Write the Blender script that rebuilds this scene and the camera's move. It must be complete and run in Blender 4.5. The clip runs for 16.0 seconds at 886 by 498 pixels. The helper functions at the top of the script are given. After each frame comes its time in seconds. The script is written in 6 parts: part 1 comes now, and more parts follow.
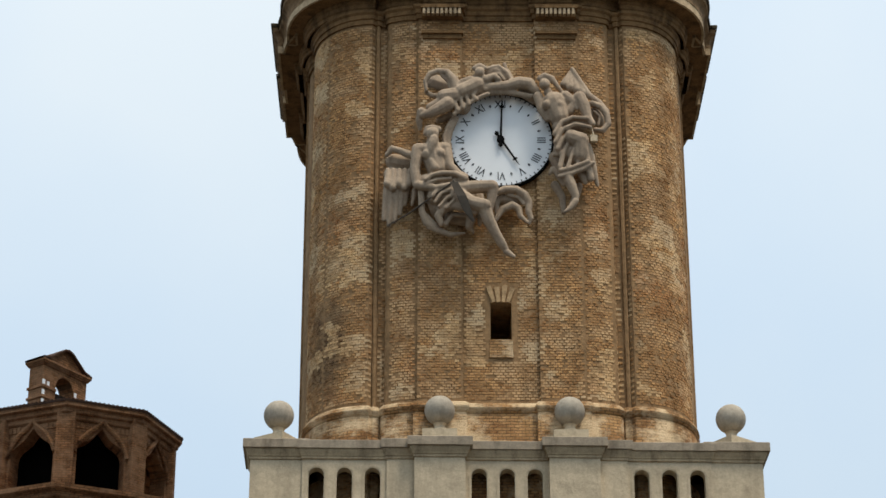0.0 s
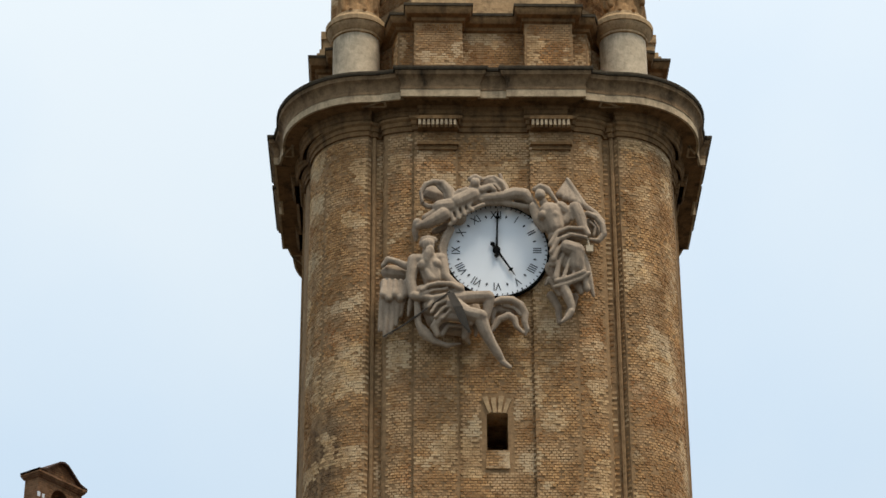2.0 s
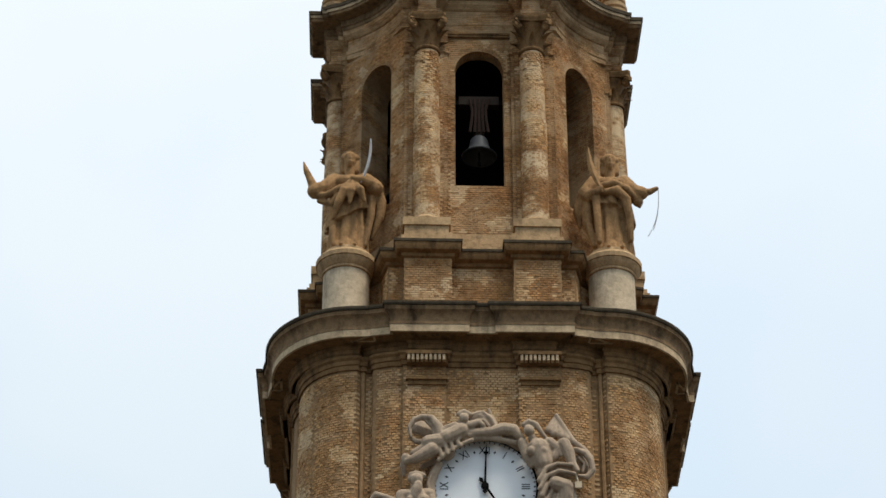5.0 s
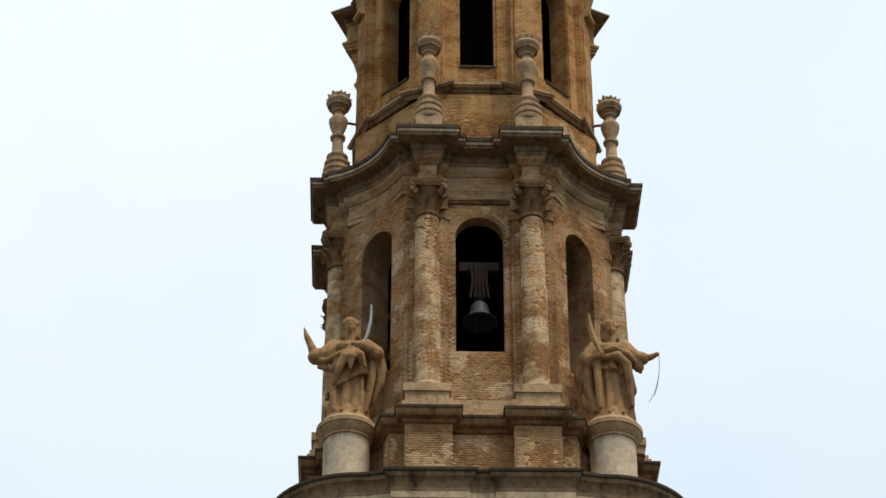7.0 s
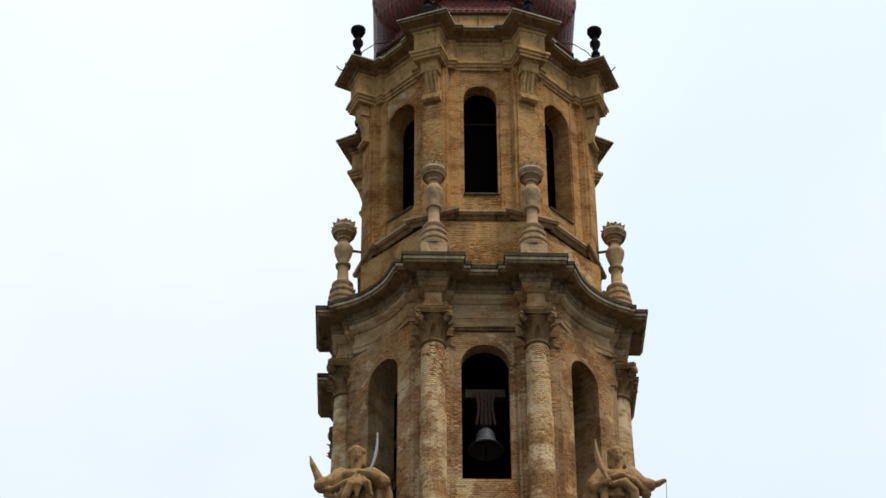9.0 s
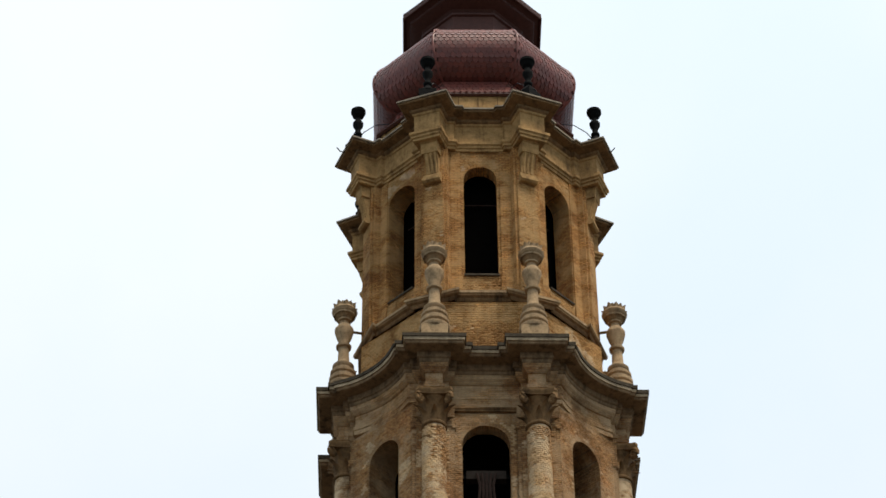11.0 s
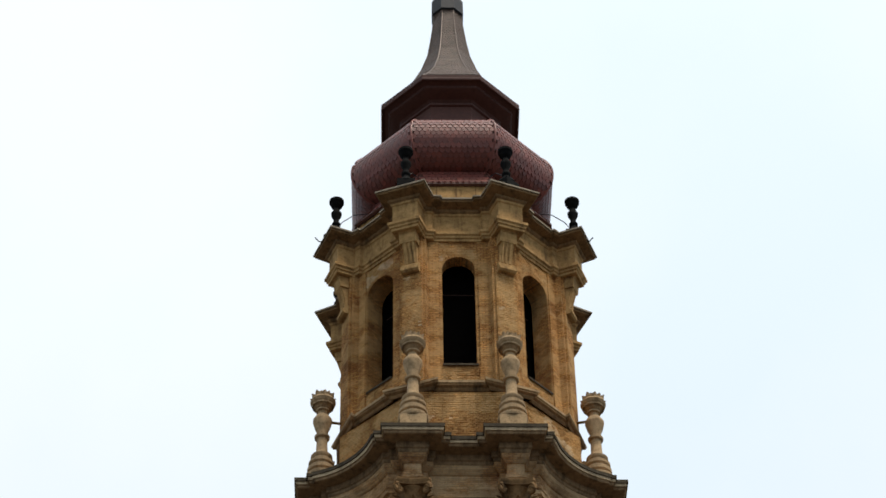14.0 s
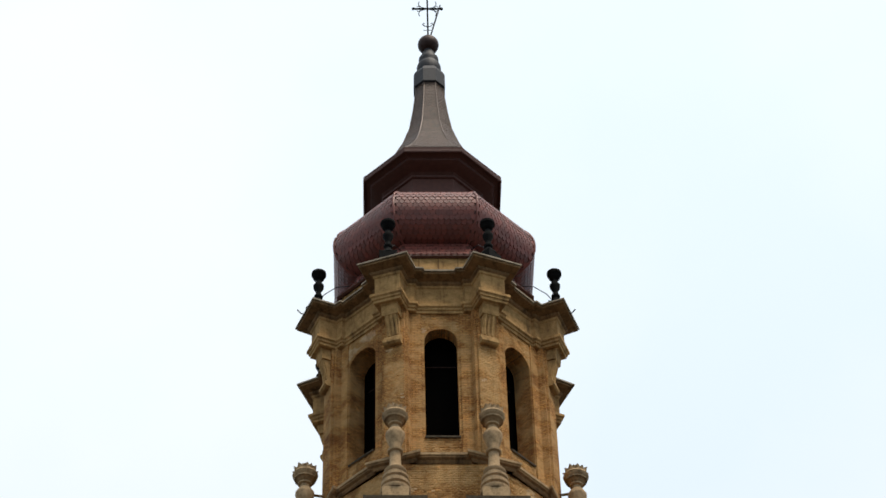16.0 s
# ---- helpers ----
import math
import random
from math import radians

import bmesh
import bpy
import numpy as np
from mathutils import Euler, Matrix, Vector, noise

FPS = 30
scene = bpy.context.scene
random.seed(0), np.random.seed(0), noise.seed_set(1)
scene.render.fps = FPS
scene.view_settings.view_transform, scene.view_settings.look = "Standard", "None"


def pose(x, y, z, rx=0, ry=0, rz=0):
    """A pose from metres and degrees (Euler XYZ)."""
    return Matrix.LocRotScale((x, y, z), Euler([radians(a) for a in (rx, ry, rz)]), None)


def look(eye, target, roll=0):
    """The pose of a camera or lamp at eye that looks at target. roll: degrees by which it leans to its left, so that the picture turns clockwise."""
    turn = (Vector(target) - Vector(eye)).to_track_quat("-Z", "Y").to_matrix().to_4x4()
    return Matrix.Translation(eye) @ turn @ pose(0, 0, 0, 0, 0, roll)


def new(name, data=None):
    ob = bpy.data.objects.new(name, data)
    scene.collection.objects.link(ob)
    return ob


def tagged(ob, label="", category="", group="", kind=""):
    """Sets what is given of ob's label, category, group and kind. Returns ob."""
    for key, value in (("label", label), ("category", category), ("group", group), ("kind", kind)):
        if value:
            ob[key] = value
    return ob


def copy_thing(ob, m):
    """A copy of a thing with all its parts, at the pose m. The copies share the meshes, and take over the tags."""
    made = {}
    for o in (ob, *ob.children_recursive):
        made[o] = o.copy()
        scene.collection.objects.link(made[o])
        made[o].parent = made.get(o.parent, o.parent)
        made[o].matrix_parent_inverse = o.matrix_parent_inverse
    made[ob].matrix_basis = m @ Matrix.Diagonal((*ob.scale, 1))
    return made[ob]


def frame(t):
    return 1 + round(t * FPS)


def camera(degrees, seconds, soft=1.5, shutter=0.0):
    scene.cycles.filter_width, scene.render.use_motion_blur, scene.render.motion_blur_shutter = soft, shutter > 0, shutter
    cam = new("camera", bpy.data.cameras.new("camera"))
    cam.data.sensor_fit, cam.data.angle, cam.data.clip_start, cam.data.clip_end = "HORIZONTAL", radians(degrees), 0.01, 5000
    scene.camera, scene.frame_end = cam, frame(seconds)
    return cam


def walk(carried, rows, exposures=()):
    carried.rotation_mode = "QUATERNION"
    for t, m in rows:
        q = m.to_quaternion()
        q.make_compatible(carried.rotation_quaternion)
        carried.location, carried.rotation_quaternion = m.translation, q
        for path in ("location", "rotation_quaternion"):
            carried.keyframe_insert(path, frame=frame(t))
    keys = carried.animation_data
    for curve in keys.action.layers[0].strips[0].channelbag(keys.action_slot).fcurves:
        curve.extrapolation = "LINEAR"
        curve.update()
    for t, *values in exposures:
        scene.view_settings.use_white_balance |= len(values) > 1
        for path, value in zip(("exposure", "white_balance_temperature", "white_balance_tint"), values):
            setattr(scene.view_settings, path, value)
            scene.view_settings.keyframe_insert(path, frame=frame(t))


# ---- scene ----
cam = camera(20.22, 16.0, soft=1.58)
EYE = (-2.2, -70.0, 1.6)
# seconds, turn to the left, tilt up, lean to the right (degrees)
ROWS = [
(0.0, -0.502, 26.022, 0.023),
    (0.5, -0.590, 26.664, -0.066),
    (1.0, -0.689, 27.319, -0.262),
    (1.5, -0.638, 27.953, 0.049),
    (2.0, -0.611, 28.573, 0.220),
    (2.5, -0.562, 29.456, -0.199),
    (3.0, -0.625, 30.268, -0.085),
    (3.5, -0.677, 31.174, -0.181),
    (6.0, -1.079, 35.976, 0.123),
    (6.5, -0.997, 36.990, -0.033),
    (7.0, -0.909, 37.806, 0.059),
    (7.5, -0.724, 38.511, 0.179),
    (8.0, -0.673, 39.222, 0.278),
    (8.5, -0.659, 39.891, -0.013),
    (9.0, -0.759, 40.738, 0.305),
    (9.5, -0.724, 41.519, 0.294),
    (10.0, -0.694, 42.088, 0.363),
    (12.5, -1.039, 43.202, 0.830),
    (13.0, -1.172, 43.672, 1.047),
    (13.5, -1.338, 44.138, 1.224),
    (14.0, -1.488, 44.670, 1.083),
    (14.5, -1.676, 45.115, 1.258),
    (15.0, -1.872, 45.567, 1.288),
    (15.5, -2.051, 45.918, 1.457),
    (16.0, -2.128, 46.320, 1.625),
]
EXPOSURES = [(0.0, -0.02), (3.5, 0.0), (8.0, 0.0), (16.0, 0.0)]
walk(cam, [(t, pose(*EYE, 0, 0, yaw) @ pose(0, 0, 0, 90 + tilt) @ pose(0, 0, 0, 0, 0, -lean)) for t, yaw, tilt, lean in ROWS], EXPOSURES)

# ---- light: a bright overcast sky with a veiled sun ----
world = bpy.data.worlds.new("sky")
scene.world = world
world.use_nodes = True
wn, wl = world.node_tree.nodes, world.node_tree.links
wn.clear()
sky = wn.new("ShaderNodeTexSky")
sky.sky_type = "NISHITA"
sky.sun_disc = False
SUN_UP, SUN_TURN = 66.0, 136.0
sky.sun_elevation, sky.sun_rotation = radians(SUN_UP), radians(SUN_TURN)
blue = wn.new("ShaderNodeBackground")
blue.inputs["Strength"].default_value = 0.10
cloud = wn.new("ShaderNodeBackground")
coords = wn.new("ShaderNodeTexCoord")
puffs = wn.new("ShaderNodeTexNoise")
puffs.inputs["Scale"].default_value, puffs.inputs["Detail"].default_value = 4.0, 6.0
puffs.inputs["Roughness"].default_value = 0.45
split = wn.new("ShaderNodeSeparateXYZ")
rise = wn.new("ShaderNodeMath")
rise.operation = "MULTIPLY_ADD"
rise.inputs[1].default_value, rise.inputs[2].default_value = 0.62, 0.71
shade = wn.new("ShaderNodeValToRGB")
shade.color_ramp.elements[0].position, shade.color_ramp.elements[0].color = 0.38, (0.86, 0.93, 1.0, 1)
shade.color_ramp.elements[1].position, shade.color_ramp.elements[1].color = 0.62, (0.968, 0.99, 1.0, 1)
mixer = wn.new("ShaderNodeMixShader")
mixer.inputs[0].default_value = 0.9
wout = wn.new("ShaderNodeOutputWorld")
drift = wn.new("ShaderNodeMapping")
drift.inputs["Location"].default_value = (1.7, 0.4, 0.0)
wl.new(coords.outputs["Generated"], drift.inputs["Vector"])
wl.new(drift.outputs["Vector"], puffs.inputs["Vector"])
wl.new(coords.outputs["Generated"], split.inputs[0])
wl.new(split.outputs["Z"], rise.inputs[0])
wl.new(rise.outputs[0], cloud.inputs["Strength"])
wl.new(puffs.outputs["Fac"], shade.inputs["Fac"])
veil = wn.new("ShaderNodeMix")
veil.data_type = "RGBA"
veil.inputs[6].default_value, veil.inputs[7].default_value = (0.79, 0.92, 1.03, 1), (0.94, 0.985, 1.005, 1)
tone = wn.new("ShaderNodeMix")
tone.data_type, tone.blend_type = "RGBA", "MULTIPLY"
tone.inputs[0].default_value = 1.0
lift = wn.new("ShaderNodeMapRange")
lift.inputs[1].default_value, lift.inputs[2].default_value = 0.30, 0.64
wl.new(split.outputs["Z"], lift.inputs[0])
wl.new(lift.outputs[0], veil.inputs[0])
wl.new(shade.outputs["Color"], tone.inputs[6])
wl.new(veil.outputs[2], tone.inputs[7])
wl.new(tone.outputs[2], cloud.inputs["Color"])
wl.new(sky.outputs["Color"], blue.inputs["Color"])
wl.new(blue.outputs[0], mixer.inputs[1])
wl.new(cloud.outputs[0], mixer.inputs[2])
wl.new(mixer.outputs[0], wout.inputs["Surface"])

sun_data = bpy.data.lights.new("sun", "SUN")
sun_data.energy, sun_data.angle, sun_data.color = 3.5, radians(20), (1.0, 0.90, 0.76)
sun = new("sun", sun_data)
away = Vector((math.sin(radians(SUN_TURN)) * math.cos(radians(SUN_UP)), math.cos(radians(SUN_TURN)) * math.cos(radians(SUN_UP)), math.sin(radians(SUN_UP))))
sun.matrix_world = look(away * 200, (0, 0, 0))


# ---- materials ----
class Nodes:
    """A small helper round one material's node tree."""

    def __init__(self, name):
        self.mat = bpy.data.materials.new(name)
        self.mat.use_nodes = True
        self.t = self.mat.node_tree
        self.bsdf = self.t.nodes["Principled BSDF"]

    def add(self, kind, **sockets):
        n = self.t.nodes.new(kind)
        for k, v in sockets.items():
            self.put(n.inputs[k.replace("_", " ")], v)
        return n

    def put(self, socket, v):
        if isinstance(v, bpy.types.NodeSocket):
            self.t.links.new(v, socket)
        else:
            socket.default_value = v

    def noise(self, scale, detail=4.0, vec=None, rough=0.55):
        n = self.add("ShaderNodeTexNoise", Scale=scale, Detail=detail, Roughness=rough)
        if vec is not None:
            self.put(n.inputs["Vector"], vec)
        return n.outputs["Fac"]

    def ramp(self, fac, *stops):
        n = self.add("ShaderNodeValToRGB", Fac=fac)
        e = n.color_ramp.elements
        while len(e) < len(stops):
            e.new(0.5)
        for el, (p, c) in zip(e, stops):
            el.position, el.color = p, (*c, 1) if isinstance(c, tuple) else (c, c, c, 1)
        return n.outputs["Color"]

    def mix(self, fac, a, b, blend="MIX"):
        n = self.t.nodes.new("ShaderNodeMix")
        n.data_type, n.blend_type = "RGBA", blend
        self.put(n.inputs[0], fac)
        self.put(n.inputs[6], (*a, 1) if isinstance(a, tuple) else a)
        self.put(n.inputs[7], (*b, 1) if isinstance(b, tuple) else b)
        return n.outputs[2]

    def math(self, op, a, b):
        n = self.t.nodes.new("ShaderNodeMath")
        n.operation = op
        self.put(n.inputs[0], a)
        self.put(n.inputs[1], b)
        return n.outputs[0]

    def objpos(self):
        return self.add("ShaderNodeTexCoord").outputs["Object"]

    def uv(self):
        return self.add("ShaderNodeTexCoord").outputs["UV"]

    def stretch(self, vec, s):
        n = self.add("ShaderNodeMapping", Vector=vec)
        n.inputs["Scale"].default_value = s
        return n.outputs["Vector"]

    def bump(self, height, strength, distance=0.02, under=None):
        n = self.add("ShaderNodeBump", Height=height, Strength=strength, Distance=distance)
        if under is not None:
            self.put(n.inputs["Normal"], under)
        return n.outputs["Normal"]

    def done(self, color, rough=0.9, normal=None, metal=0.0):
        self.put(self.bsdf.inputs["Base Color"], color if not isinstance(color, tuple) else (*color, 1))
        self.put(self.bsdf.inputs["Roughness"], rough)
        self.bsdf.inputs["Metallic"].default_value = metal
        self.bsdf.inputs["Specular IOR Level"].default_value = 0.25 if isinstance(rough, float) and rough < 0.8 else 0.1
        if normal is not None:
            self.put(self.bsdf.inputs["Normal"], normal)
        return self.mat


def brick_material(name, a, b, mortar, patch, row=0.088, length=0.235, dirt=0.5, worn=0.55, pieces=False):
    """Small old bricks with eroded joints, patches of mortar wash and dark weathering."""
    n = Nodes(name)
    uv, pos = n.uv(), n.add("ShaderNodeNewGeometry").outputs["Position"]
    br = n.add("ShaderNodeTexBrick", Vector=uv, Color1=(*a, 1), Color2=(*b, 1), Mortar=(*mortar, 1), Scale=1.0)
    br.inputs["Mortar Size"].default_value, br.inputs["Mortar Smooth"].default_value = 0.014, 0.25
    br.inputs["Brick Width"].default_value, br.inputs["Row Height"].default_value = length, row
    br.inputs["Bias"].default_value = -0.15
    br.offset, br.squash = 0.5, 1.0
    tint = n.ramp(n.noise(0.8, 6, pos, 0.65), (0.34, (0.66, 0.58, 0.52)), (0.5, (0.97, 0.93, 0.88)), (0.66, (1.25, 1.21, 1.12)))
    base = br.outputs["Color"]
    if pieces:
        k = n.math("FRACT", n.math("ADD", n.add("ShaderNodeObjectInfo").outputs["Random"], n.add("ShaderNodeNewGeometry").outputs["Random Per Island"]), 0.0)
        base = n.ramp(k, (0.0, tuple(0.95 * v for v in b)), (0.12, tuple(0.3 * p + 0.7 * q for p, q in zip(a, b))), (0.3, tuple(0.7 * p + 0.3 * q for p, q in zip(a, b))), (0.8, a), (1.0, tuple(1.12 * p for p in a)))
    c = n.mix(1.0, base, tint, "MULTIPLY")
    red = n.ramp(n.noise(0.45, 4, pos, 0.6), (0.55, 0.0), (0.75, 0.5))
    c = n.mix(red, c, (1.1, 0.82, 0.72), "MULTIPLY")
    cell = n.ramp(n.noise(5.5, 5, n.stretch(pos, (1.0, 1.0, 1.8)), 0.75), (0.34, 0.5), (0.5, 1.0), (0.66, 1.45))
    c = n.mix(0.7, c, cell, "MULTIPLY")
    wash = n.ramp(n.noise(0.75, 7, n.stretch(pos, (0.8, 0.8, 1.3)), 0.72), (0.465, 0.0), (0.58, worn))
    c = n.mix(wash, c, patch)
    streak = n.ramp(n.noise(1.0, 5, n.stretch(pos, (1.3, 1.3, 0.16)), 0.6), (0.52, 0.0), (0.74, dirt))
    c = n.mix(streak, c, tuple(0.3 * v for v in b))
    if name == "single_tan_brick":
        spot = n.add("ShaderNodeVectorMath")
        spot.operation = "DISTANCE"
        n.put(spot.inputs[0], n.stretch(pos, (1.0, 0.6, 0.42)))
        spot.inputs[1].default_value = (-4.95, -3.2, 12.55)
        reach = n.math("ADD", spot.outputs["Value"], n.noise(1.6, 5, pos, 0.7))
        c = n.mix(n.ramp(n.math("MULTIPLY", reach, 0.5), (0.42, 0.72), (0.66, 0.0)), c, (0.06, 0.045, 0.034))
    rel = n.math("MULTIPLY", br.outputs["Fac"], -1.0)
    worn = n.noise(7.0, 6, n.stretch(pos, (1.0, 1.0, 2.0)), 0.8)
    nor = n.bump(worn, 0.5, 0.035) if pieces else n.bump(worn, 0.8, 0.06, n.bump(rel, 1.0, 0.04))
    return n.done(c, 0.95, nor)


def stone_material(name, base, dark, stain=0.5, grain=0.5, drape=0.0, blotch=0.75):
    """Weathered limestone: soft clouds, a fine grain, rain streaks."""
    n = Nodes(name)
    pos = n.objpos()
    c = n.mix(n.ramp(n.noise(1.6, 5, pos, 0.6), (0.35, 0.0), (0.7, 1.0)), base, tuple(0.78 * v for v in base))
    c = n.mix(n.ramp(n.noise(1.4, 6, n.stretch(pos, (1.6, 1.6, 0.28)), 0.65), (0.50, 0.0), (0.74, stain)), c, dark)
    c = n.mix(0.5, c, n.ramp(n.noise(17, 4, pos, 0.7), (0.3, 0.75), (0.7, 1.15)), "MULTIPLY")
    c = n.mix(blotch, c, n.ramp(n.noise(4.5, 6, pos, 0.75), (0.34, 0.55), (0.5, 1.0), (0.66, 1.3)), "MULTIPLY")
    low = n.bump(n.noise(4, 5, pos), 0.5, 0.06)
    if drape:
        crease = n.math("ABSOLUTE", n.math("SUBTRACT", n.noise(2.6, 1.5, n.stretch(pos, (1.0, 0.8, 0.7)), 0.5), 0.5), 0.0)
        low = n.bump(crease, 1.0, drape, low)
    nor = n.bump(n.noise(30, 4, pos, 0.7), grain, 0.01, low)
    return n.done(c, 0.88, nor)


def plain_material(name, base, rough=0.5, metal=0.0, vary=0.25, scale=6.0):
    n = Nodes(name)
    pos = n.objpos()
    c = n.mix(n.ramp(n.noise(scale, 5, pos), (0.3, 0.0), (0.7, 1.0)), base, tuple(max(0.0, v * (1 - vary)) for v in base))
    return n.done(c, rough, n.bump(n.noise(scale * 5, 3, pos), 0.15, 0.005), metal)


TAN, TAN_DARK, TAN_WASH = (0.42, 0.25, 0.115), (0.29, 0.155, 0.068), (0.60, 0.43, 0.25)
BRICK = brick_material("old_tan_brick", TAN, TAN_DARK, (0.26, 0.162, 0.09), TAN_WASH)
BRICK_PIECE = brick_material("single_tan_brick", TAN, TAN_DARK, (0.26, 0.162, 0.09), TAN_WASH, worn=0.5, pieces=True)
JOINT = stone_material("eroded_joint_mortar", (0.30, 0.185, 0.092), (0.13, 0.08, 0.042), 0.5)
BELFRY_PIECE = brick_material("single_brown_brick", (0.37, 0.205, 0.088), (0.24, 0.12, 0.05), (0.2, 0.11, 0.05), (0.50, 0.34, 0.185), dirt=0.6, worn=0.5, pieces=True)
WASH_PIECE = brick_material("limewashed_brick", (0.48, 0.33, 0.18), (0.41, 0.26, 0.13), (0.3, 0.2, 0.12), (0.60, 0.46, 0.29), worn=0.6, dirt=0.35, pieces=True)
OCHRE_PIECE = brick_material("single_ochre_brick", (0.41, 0.235, 0.092), (0.28, 0.145, 0.054), (0.17, 0.085, 0.035), (0.56, 0.37, 0.17), dirt=0.5, worn=0.6, pieces=True)
BELFRY_WALL = brick_material("brown_brick", (0.36, 0.21, 0.095), (0.25, 0.135, 0.06), (0.19, 0.115, 0.06), (0.50, 0.35, 0.20), worn=0.6)
BRICK_WORN = brick_material("rendered_tan_brick", TAN, TAN_DARK, (0.20, 0.13, 0.07), (0.66, 0.50, 0.31), worn=0.95)
BRICK_WARM = brick_material("ochre_brick", (0.50, 0.255, 0.085), (0.30, 0.14, 0.046), (0.17, 0.085, 0.035), (0.55, 0.33, 0.135), dirt=0.6, worn=0.65)
BRICK_RED = brick_material("red_brown_brick", (0.29, 0.145, 0.072), (0.17, 0.085, 0.042), (0.13, 0.075, 0.042), (0.36, 0.21, 0.12))
PLASTER = stone_material("ochre_render", (0.42, 0.25, 0.10), (0.08, 0.045, 0.02), 0.95)
MOULD = stone_material("weathered_moulding_stone", (0.225, 0.13, 0.058), (0.028, 0.018, 0.01), 0.95)
PALE = stone_material("pale_limestone", (0.54, 0.445, 0.31), (0.24, 0.19, 0.13), 0.45, blotch=0.2)
DRUM = stone_material("cream_limestone", (0.57, 0.46, 0.32), (0.13, 0.095, 0.06), 0.8, blotch=0.5)
LEDGE = stone_material("dark_ledge_stone", (0.075, 0.058, 0.038), (0.028, 0.022, 0.015), 0.85)
SCULPT = stone_material("grey_carved_stone", (0.40, 0.31, 0.225), (0.09, 0.065, 0.047), 0.55, drape=0.03, blotch=0.35)
TANSTONE = stone_material("tan_worn_stone", (0.45, 0.305, 0.165), (0.11, 0.07, 0.04), 0.7)
EDGE = stone_material("pale_edge_stone", (0.50, 0.375, 0.235), (0.12, 0.085, 0.055), 0.75)
CYMA = stone_material("brown_cyma_stone", (0.25, 0.16, 0.085), (0.03, 0.02, 0.012), 0.95)
STATUE = stone_material("tan_carved_stone", (0.34, 0.20, 0.092), (0.06, 0.035, 0.018), 0.8, drape=0.05)
URN = stone_material("buff_carved_stone", (0.41, 0.28, 0.155), (0.10, 0.07, 0.042), 0.75)
COPING = stone_material("stained_coping_stone", (0.33, 0.275, 0.205), (0.10, 0.08, 0.058), 0.8, blotch=0.4)
# Near-black without gloss that paints the shade inside the openings.
SHADE_BLACK = plain_material("interior_shade_black", (0.0035, 0.003, 0.0028), 1.0)
SHADE_BLACK.node_tree.nodes["Principled BSDF"].inputs["Specular IOR Level"].default_value = 0.0
BLACK = plain_material("black_iron", (0.005, 0.005, 0.005), 0.95)
LEAD = plain_material("grey_lead", (0.03, 0.03, 0.034), 0.6, 0.2)
BRONZE = plain_material("grey_bronze", (0.05, 0.056, 0.064), 0.6, 0.2)
WOOD = plain_material("dark_oak", (0.04, 0.03, 0.023), 0.8)
WHITE = plain_material("white_enamel", (0.78, 0.81, 0.83), 0.35, 0.0, 0.05, 1.5)
INK = plain_material("dark_numeral_paint", (0.035, 0.04, 0.05), 0.5)
RUST = plain_material("rusty_copper_ball", (0.05, 0.026, 0.021), 0.6, 0.2, 0.5, 3.0)
COPPER_DARK = plain_material("dark_red_sheet", (0.085, 0.032, 0.023), 0.6, 0.0)
RIDGE = plain_material("brown_ridge_metal", (0.10, 0.066, 0.05), 0.5, 0.2)
STRAP = plain_material("rusty_strap", (0.045, 0.028, 0.022), 0.85)
IRON = plain_material("brown_iron", (0.09, 0.075, 0.06), 0.8)
WIRE = plain_material("pale_wire", (0.45, 0.45, 0.45), 0.5)


def tile_material(name, a, b, rough=0.42):
    """Glazed scale tiles; each one has its own shade."""
    n = Nodes(name)
    r = n.add("ShaderNodeObjectInfo").outputs["Random"]
    g = n.add("ShaderNodeNewGeometry").outputs["Random Per Island"]
    k = n.math("FRACT", n.math("ADD", r, g), 0.0)
    c = n.mix(k, a, b)
    c = n.mix(n.ramp(n.noise(2.0, 4, n.objpos()), (0.4, 0.0), (0.75, 0.5)), c, (0.10, 0.06, 0.05))
    return n.done(c, rough, n.bump(n.noise(25, 3, n.objpos()), 0.2, 0.01))


TILE = tile_material("oxblood_glazed_tile", (0.20, 0.055, 0.04), (0.13, 0.042, 0.034))
TILE_GREY = tile_material("brown_grey_tile", (0.078, 0.046, 0.030), (0.05, 0.032, 0.022), 0.6)
ROOF_TILE = tile_material("old_clay_tile", (0.08, 0.045, 0.03), (0.035, 0.023, 0.016), 0.9)


def ground_material():
    n = Nodes("dark_asphalt_paving")
    pos = n.objpos()
    return n.done(n.mix(n.noise(0.2, 6, pos), (0.075, 0.07, 0.062), (0.05, 0.047, 0.042)), 0.9, n.bump(n.noise(3, 5, pos), 0.3, 0.02))


PAVING = ground_material()


